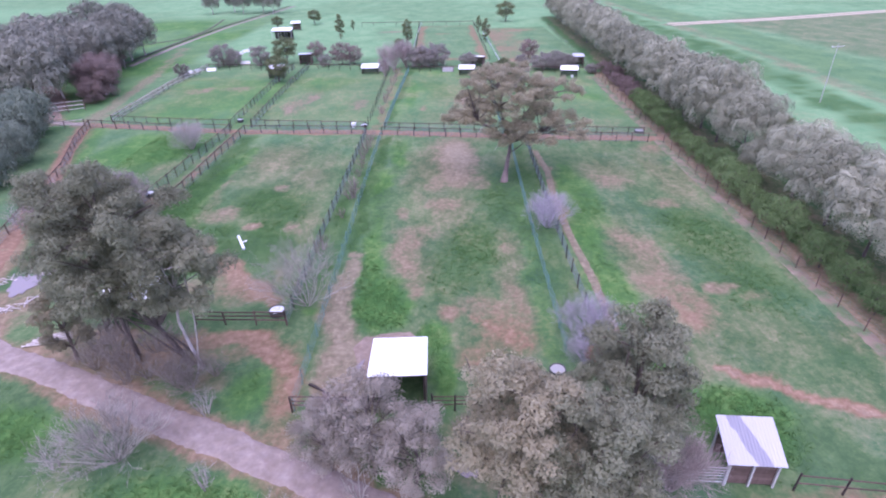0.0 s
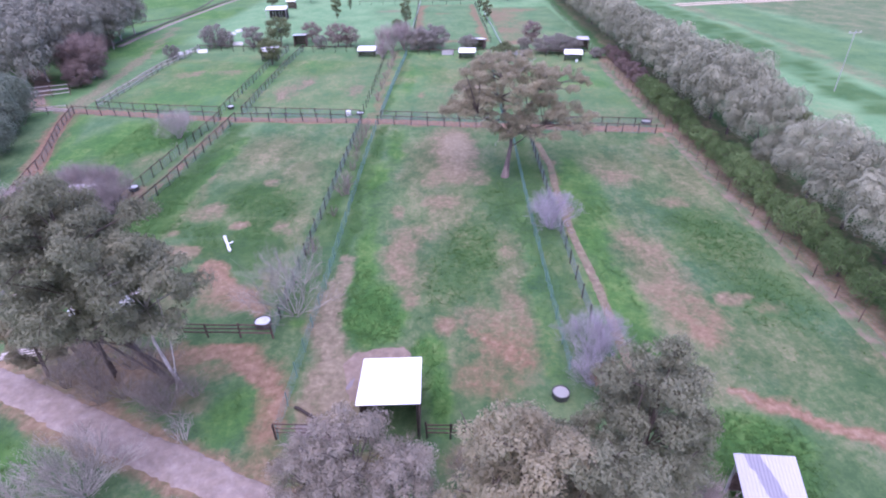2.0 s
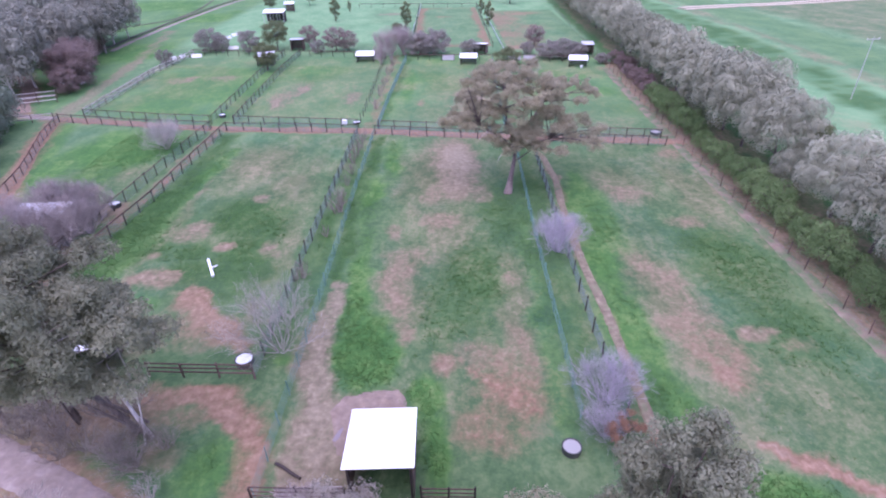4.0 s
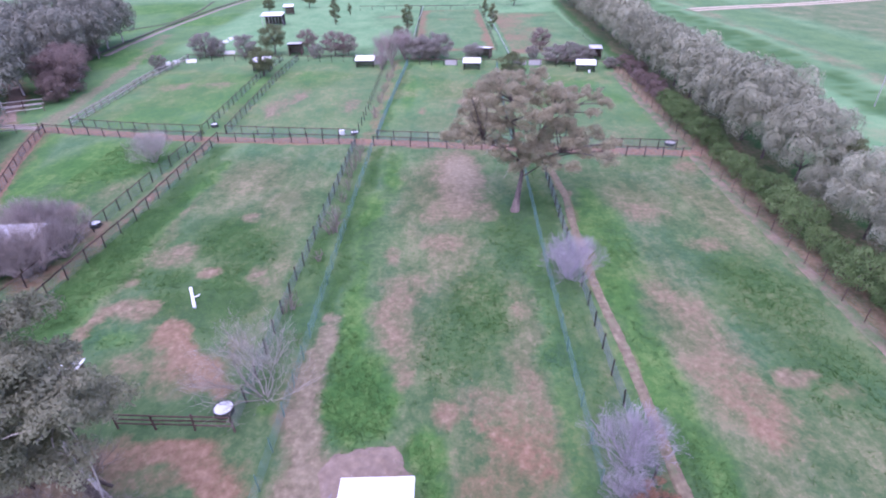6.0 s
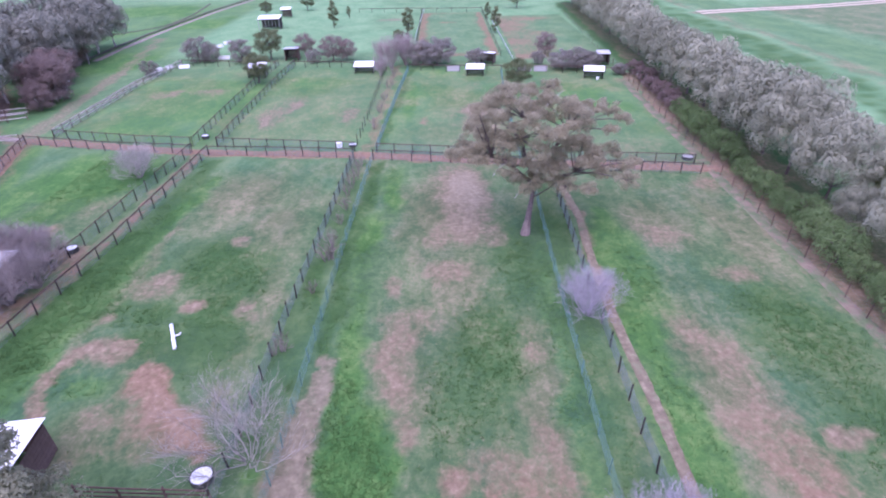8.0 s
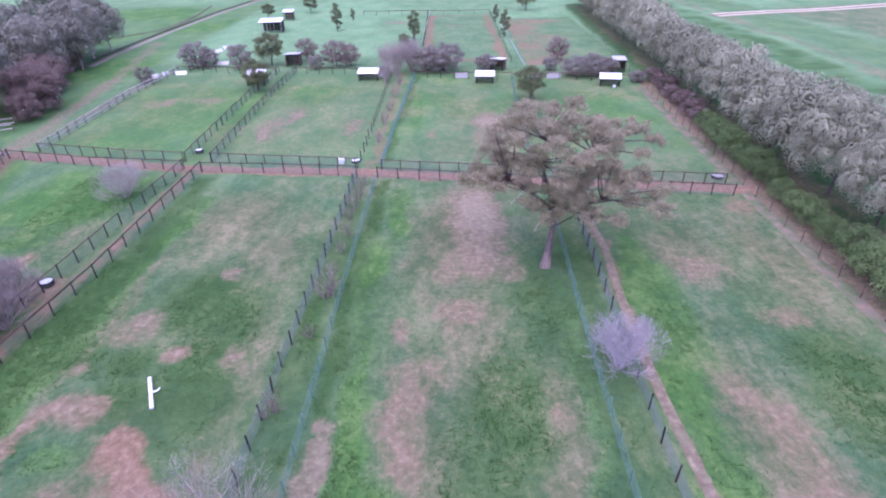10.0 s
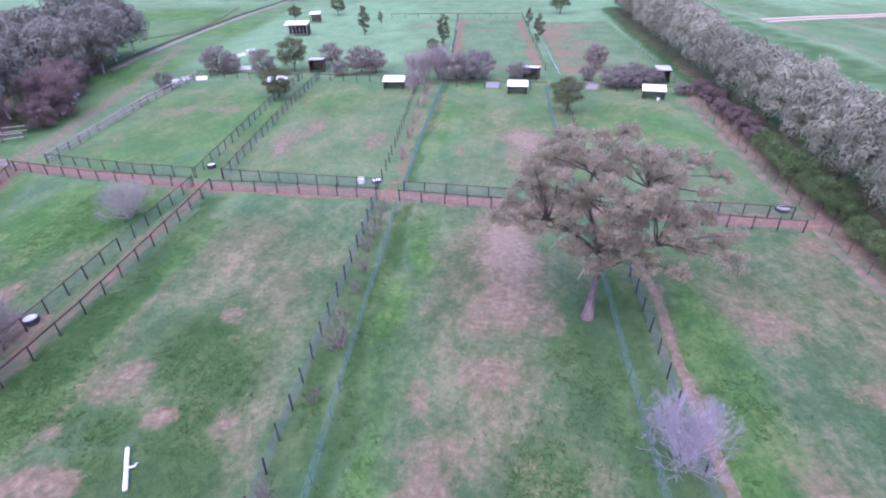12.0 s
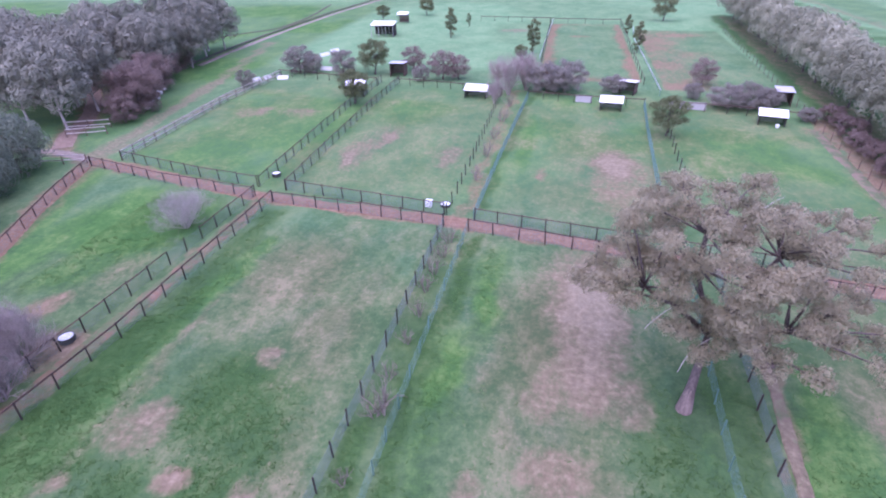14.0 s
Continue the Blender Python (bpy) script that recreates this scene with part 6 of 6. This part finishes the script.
# ---- leafless shrubs ----
def bare_shrub(seed, r, h, stems, depth, material, thick=0.035, spread=1.0, wander=0.35, kids=3):
    """Stems that fork again and again into fine twigs, filling a low dome: the meshes of stems and twigs."""
    rng = random.Random(seed)
    thick_part, fine_part = Shape(), Shape()

    def grow(p, way, length, thickness, level):
        steps = (1, 2, 3, 3, 3, 3)[level]
        pts, rad = [p.copy()], [thickness]
        w = way.copy()
        for i in range(steps):
            w = (w + Vector((rng.uniform(-1, 1), rng.uniform(-1, 1), rng.uniform(-.6, .8))) * wander * 0.5).normalized()
            q = pts[-1] + w * length / steps
            if (q.x ** 2 + q.y ** 2) / r ** 2 + (q.z / h) ** 2 > rng.uniform(0.62, 1.25) and (len(pts) > 1 or level == 0):
                break
            pts.append(q)
            rad.append(max(0.004, thickness * (1 - 0.45 * (i + 1) / steps)))
        if len(pts) < 2:
            return
        (thick_part if level == depth else fine_part).tube(pts, rad, 5 if level == depth else 3, False)
        if level == 0:
            return
        for _ in range(kids):
            at = rng.choice(pts[1:])
            d = (w + Vector((rng.uniform(-1, 1), rng.uniform(-1, 1), rng.uniform(-.5, .9))) * 0.75).normalized()
            grow(at, d, length * rng.uniform(0.55, 0.8), thickness * 0.55, level - 1)

    for i in range(stems):
        a = 2 * math.pi * (i + rng.random()) / stems
        lean = rng.uniform(0.15, 1.0) * spread
        way = Vector((math.cos(a) * lean * r, math.sin(a) * lean * r, h)).normalized()
        reach = math.sqrt((lean * r * 0.8) ** 2 + (h * (1.05 - 0.4 * lean)) ** 2)
        grow(Vector((math.cos(a) * 0.15, math.sin(a) * 0.15, -0.05)), way, reach * 0.48, thick, depth)
    return thick_part.mesh("trunk", material), fine_part.mesh("crown", material)


def shrub(x, y, me, label, name="bare_shrub", group="leafless shrubs", turn=0, scale=1.0):
    t = thing(name, pose(x, y, 0, 0, 0, turn) @ Matrix.Diagonal((scale, scale, scale, 1)), label, "shrub", group)
    part("trunk", me[0], t)
    part("crown", me[1], t)
    return t


PURPLE = bare_shrub(1, 3.1, 3.5, 20, 4, M_TWIG, 0.022, 1.2, 0.65, 4)
shrub(10.3, 44.7, PURPLE, "dense purple-grey leafless shrub in a fence lane", scale=1.12)
shrub(9.9, 27.6, PURPLE, "dense purple-grey leafless shrub in a fence lane", turn=140, scale=1.05)
shrub(9.2, 25.2, PURPLE, "drooping purple-grey leafless shrub beside a trough", turn=260, scale=0.62)
PALE = bare_shrub(2, 4.3, 5.6, 9, 4, M_TWIG_PALE, 0.034, 1.4, 0.75, 4)
shrub(-10.7, 32.8, PALE, "pale leafless tree with long bare branches", "bare_tree", scale=1.12)
ARCH = bare_shrub(16, 3.2, 4.8, 14, 4, M_TWIG_DUSK, 0.05, 1.1, 0.55, 4)
GREYDOME = bare_shrub(3, 3.0, 3.4, 18, 4, M_TWIG_DUSK, 0.035, 1.15, 0.6, 4)
HAZY = bare_shrub(13, 3.4, 3.6, 26, 4, M_TWIG_HAZE, 0.018, 1.15, 0.7, 4)
shrub(-34.4, 71.0, HAZY, "grey leafless dome-shaped shrub by a rail fence", turn=50, scale=1.12)
for xx, yy, tt, sc in ((-34.2, 52.6, 10, 1.2), (-37.4, 52.8, 60, 1.25), (-32.6, 49.6, 120, 1.15), (-34.0, 46.6, 200, 1.0), (-37.6, 46.4, 260, 1.05), (-39.6, 49.6, 300, 1.2)):
    shrub(xx, yy, GREYDOME, "brown leafless thicket round a field shelter", turn=tt, scale=sc)
for xx, yy, tt, sc in ((-35.0, 46.6, 0, 1.05), (-37.8, 46.9, 130, 1.0), (-36.4, 51.8, 230, 1.0), (-33.4, 47.4, 60, 1.0), (-36.4, 46.0, 200, 1.1), (-39.4, 46.4, 290, 1.05)):
    shrub(xx, yy, ARCH, "brown leafless tree arching over a field shelter", "bare_tree", turn=tt, scale=sc)
LANE_BUSH = bare_shrub(4, 1.0, 1.7, 6, 3, M_TWIG_BROWN, 0.03, 0.8, 0.5, 3)
for xx, yy, sc in ((-10.0, 52.6, 1.25), (-10.2, 48.0, .8), (-9.8, 59, .9), (-9.9, 65, 1.2), (-9.6, 70, 1.2), (-11.4, 41, .8), (-9.7, 62, 1.1), (-9.8, 67.5, 1.3), (-9.6, 72.5, 1.3), (-10.0, 55.6, 1.0), (-9.2, 86, 1.2), (-9.1, 93, 1.3), (-8.9, 99, 1.2), (-8.7, 106, 1.4), (-8.5, 113, 1.5)):
    shrub(xx, yy, LANE_BUSH, "small reddish leafless bush between two fences", turn=xx * yy % 360, scale=sc)
DEAD = bare_shrub(15, 1.6, 3.0, 4, 3, M_TWIG_BROWN, 0.07, 0.9, 0.6, 3)
shrub(-10.9, 41.4, DEAD, "small dead tree with broken brown branches between two fences", "bare_tree", turn=120, scale=0.7)
shrub(-9.6, 52.8, DEAD, "small dead tree with broken brown branches between two fences", "bare_tree")
RED_TREE = bare_shrub(5, 2.6, 4.8, 9, 4, M_TWIG_RED, 0.05, 0.9, 0.4, 4)
for xx, yy, sc in ((-9.2, 119.4, 1.35), (-6.7, 122.4, 1.3), (-11.4, 123.0, 1.1), (-10.8, 114.4, 0.85), (-7.4, 127.0, 1.2)):
    shrub(xx, yy, RED_TREE, "reddish leafless tree at the end of a lane", "bare_tree", turn=xx * 57 % 360, scale=sc)
shrub(-18.4, 18.4, bare_shrub(6, 4.4, 3.6, 16, 4, M_TWIG_PALE, 0.045, 1.1, 0.4, 4), "pale leafless sprawling shrub beside the road")
shrub(-16.4, 23.8, bare_shrub(7, 3.0, 2.2, 14, 4, M_TWIG_BROWN, 0.03, 1.2, 0.6, 4), "grey leafless shrub under a gum tree")
SAPLING = bare_shrub(18, 1.3, 3.0, 5, 3, M_TWIG_PALE, 0.035, 0.7, 0.45, 3)
for xx, yy, tt, sc in ((-8.6, 14.2, 0, 1.0), (-7.2, 13.6, 90, 1.1), (-6.0, 13.2, 170, 0.9), (-14.6, 21.6, 250, 1.0), (-21.5, 18.0, 40, 1.1), (-12.8, 16.4, 300, 0.9)):
    shrub(xx, yy, SAPLING, "pale leafless sapling beside the road", turn=tt, scale=sc)
shrub(-4.6, 15.4, bare_shrub(8, 1.4, 2.8, 6, 3, M_TWIG_PALE, 0.04, 0.6, 0.4, 3), "pale leafless sapling beside the road")
shrub(-6.6, 20.0, bare_shrub(9, 2.4, 2.6, 14, 4, M_TWIG_RED, 0.035, 1.1, 0.5, 4), "reddish leafless shrub before the shelter")
shrub(11.2, 15.6, bare_shrub(10, 3.0, 4.4, 24, 4, M_TWIG_RED, 0.03, 1.0, 0.5, 4), "reddish leafless shrub beside a gate")


UNDER = bare_shrub(14, 1.9, 2.6, 12, 4, M_TWIG_BROWN, 0.03, 1.0, 0.6, 3)
for xx, yy, tt, sc in ((-20.2, 27.6, 0, 1.1), (-21.6, 25.9, 80, .9), (-19.6, 25.0, 150, .9), (-24.2, 28.8, 210, 1.0), (-15.2, 25.0, 300, .7), (-22.8, 27.0, 20, 1.2), (-18.4, 27.4, 190, 1.1), (-20.8, 24.6, 110, 1.0), (-17.6, 24.4, 330, 1.0), (-23.6, 26.0, 270, 1.0), (-2.0, 19.6, 30, .9), (5.4, 18.6, 120, 1.0), (1.2, 19.0, 200, .9)):
    shrub(xx, yy, UNDER, "brown leafless undergrowth below a gum tree", turn=tt, scale=sc)
tree(10.3, 24.3, standard_tree(97, 2.4, 1.6, M_ORANGE, M_BARK_DARK, 3600, 0.12, 20, 0.35, 0.02, 0.05, 0.2, slim=0.4, low=-0.9, shell=0.2), "small orange-brown bush beside a leafless shrub", "shrub", turn=20, name="rusty_bush")


# ---- grass tufts ----
def grass_tufts():
    rng = np.random.default_rng(5)
    count = 170000
    x = rng.uniform(-42, 30, count)
    y = 14 + 66 * rng.random(count) ** 1.3
    ix = np.clip(np.searchsorted(GX, x), 0, len(GX) - 1)
    iy = np.clip(np.searchsorted(GY, y), 0, len(GY) - 1)
    keep = rng.random(count) < np.clip(G_LONG[iy, ix] * 0.9 - 0.1, 0.04, 0.8) * np.clip(1 - 1.6 * G_DIRT[iy, ix], 0, 1)
    x, y = x[keep], y[keep]
    blades = 4
    x, y = np.repeat(x, blades) + rng.normal(0, 0.09, len(x) * blades), np.repeat(y, blades) + rng.normal(0, 0.09, len(y) * blades)
    n = len(x)
    a, h, w = rng.uniform(0, 6.283, n), rng.uniform(0.04, 0.10, n), rng.uniform(0.012, 0.03, n)
    dx, dy = np.cos(a), np.sin(a)
    lean = rng.normal(0, 0.16, (n, 2))
    z = np.full(n, -0.02)
    v = np.stack([np.stack([x - dx * w, y - dy * w, z], -1), np.stack([x + dx * w, y + dy * w, z], -1), np.stack([x + lean[:, 0], y + lean[:, 1], h], -1)], 1).reshape(-1, 3)
    m = leaf_material("grass_blade", (0.050, 0.118, 0.031), (0.072, 0.150, 0.042), (0.110, 0.195, 0.064), 0.5)
    ob = new("grass", quads_mesh("grass", v, np.arange(n * 3).reshape(-1, 3), m))
    tagged(ob, "short tufts of green grass", "grass", kind="stuff")


grass_tufts()
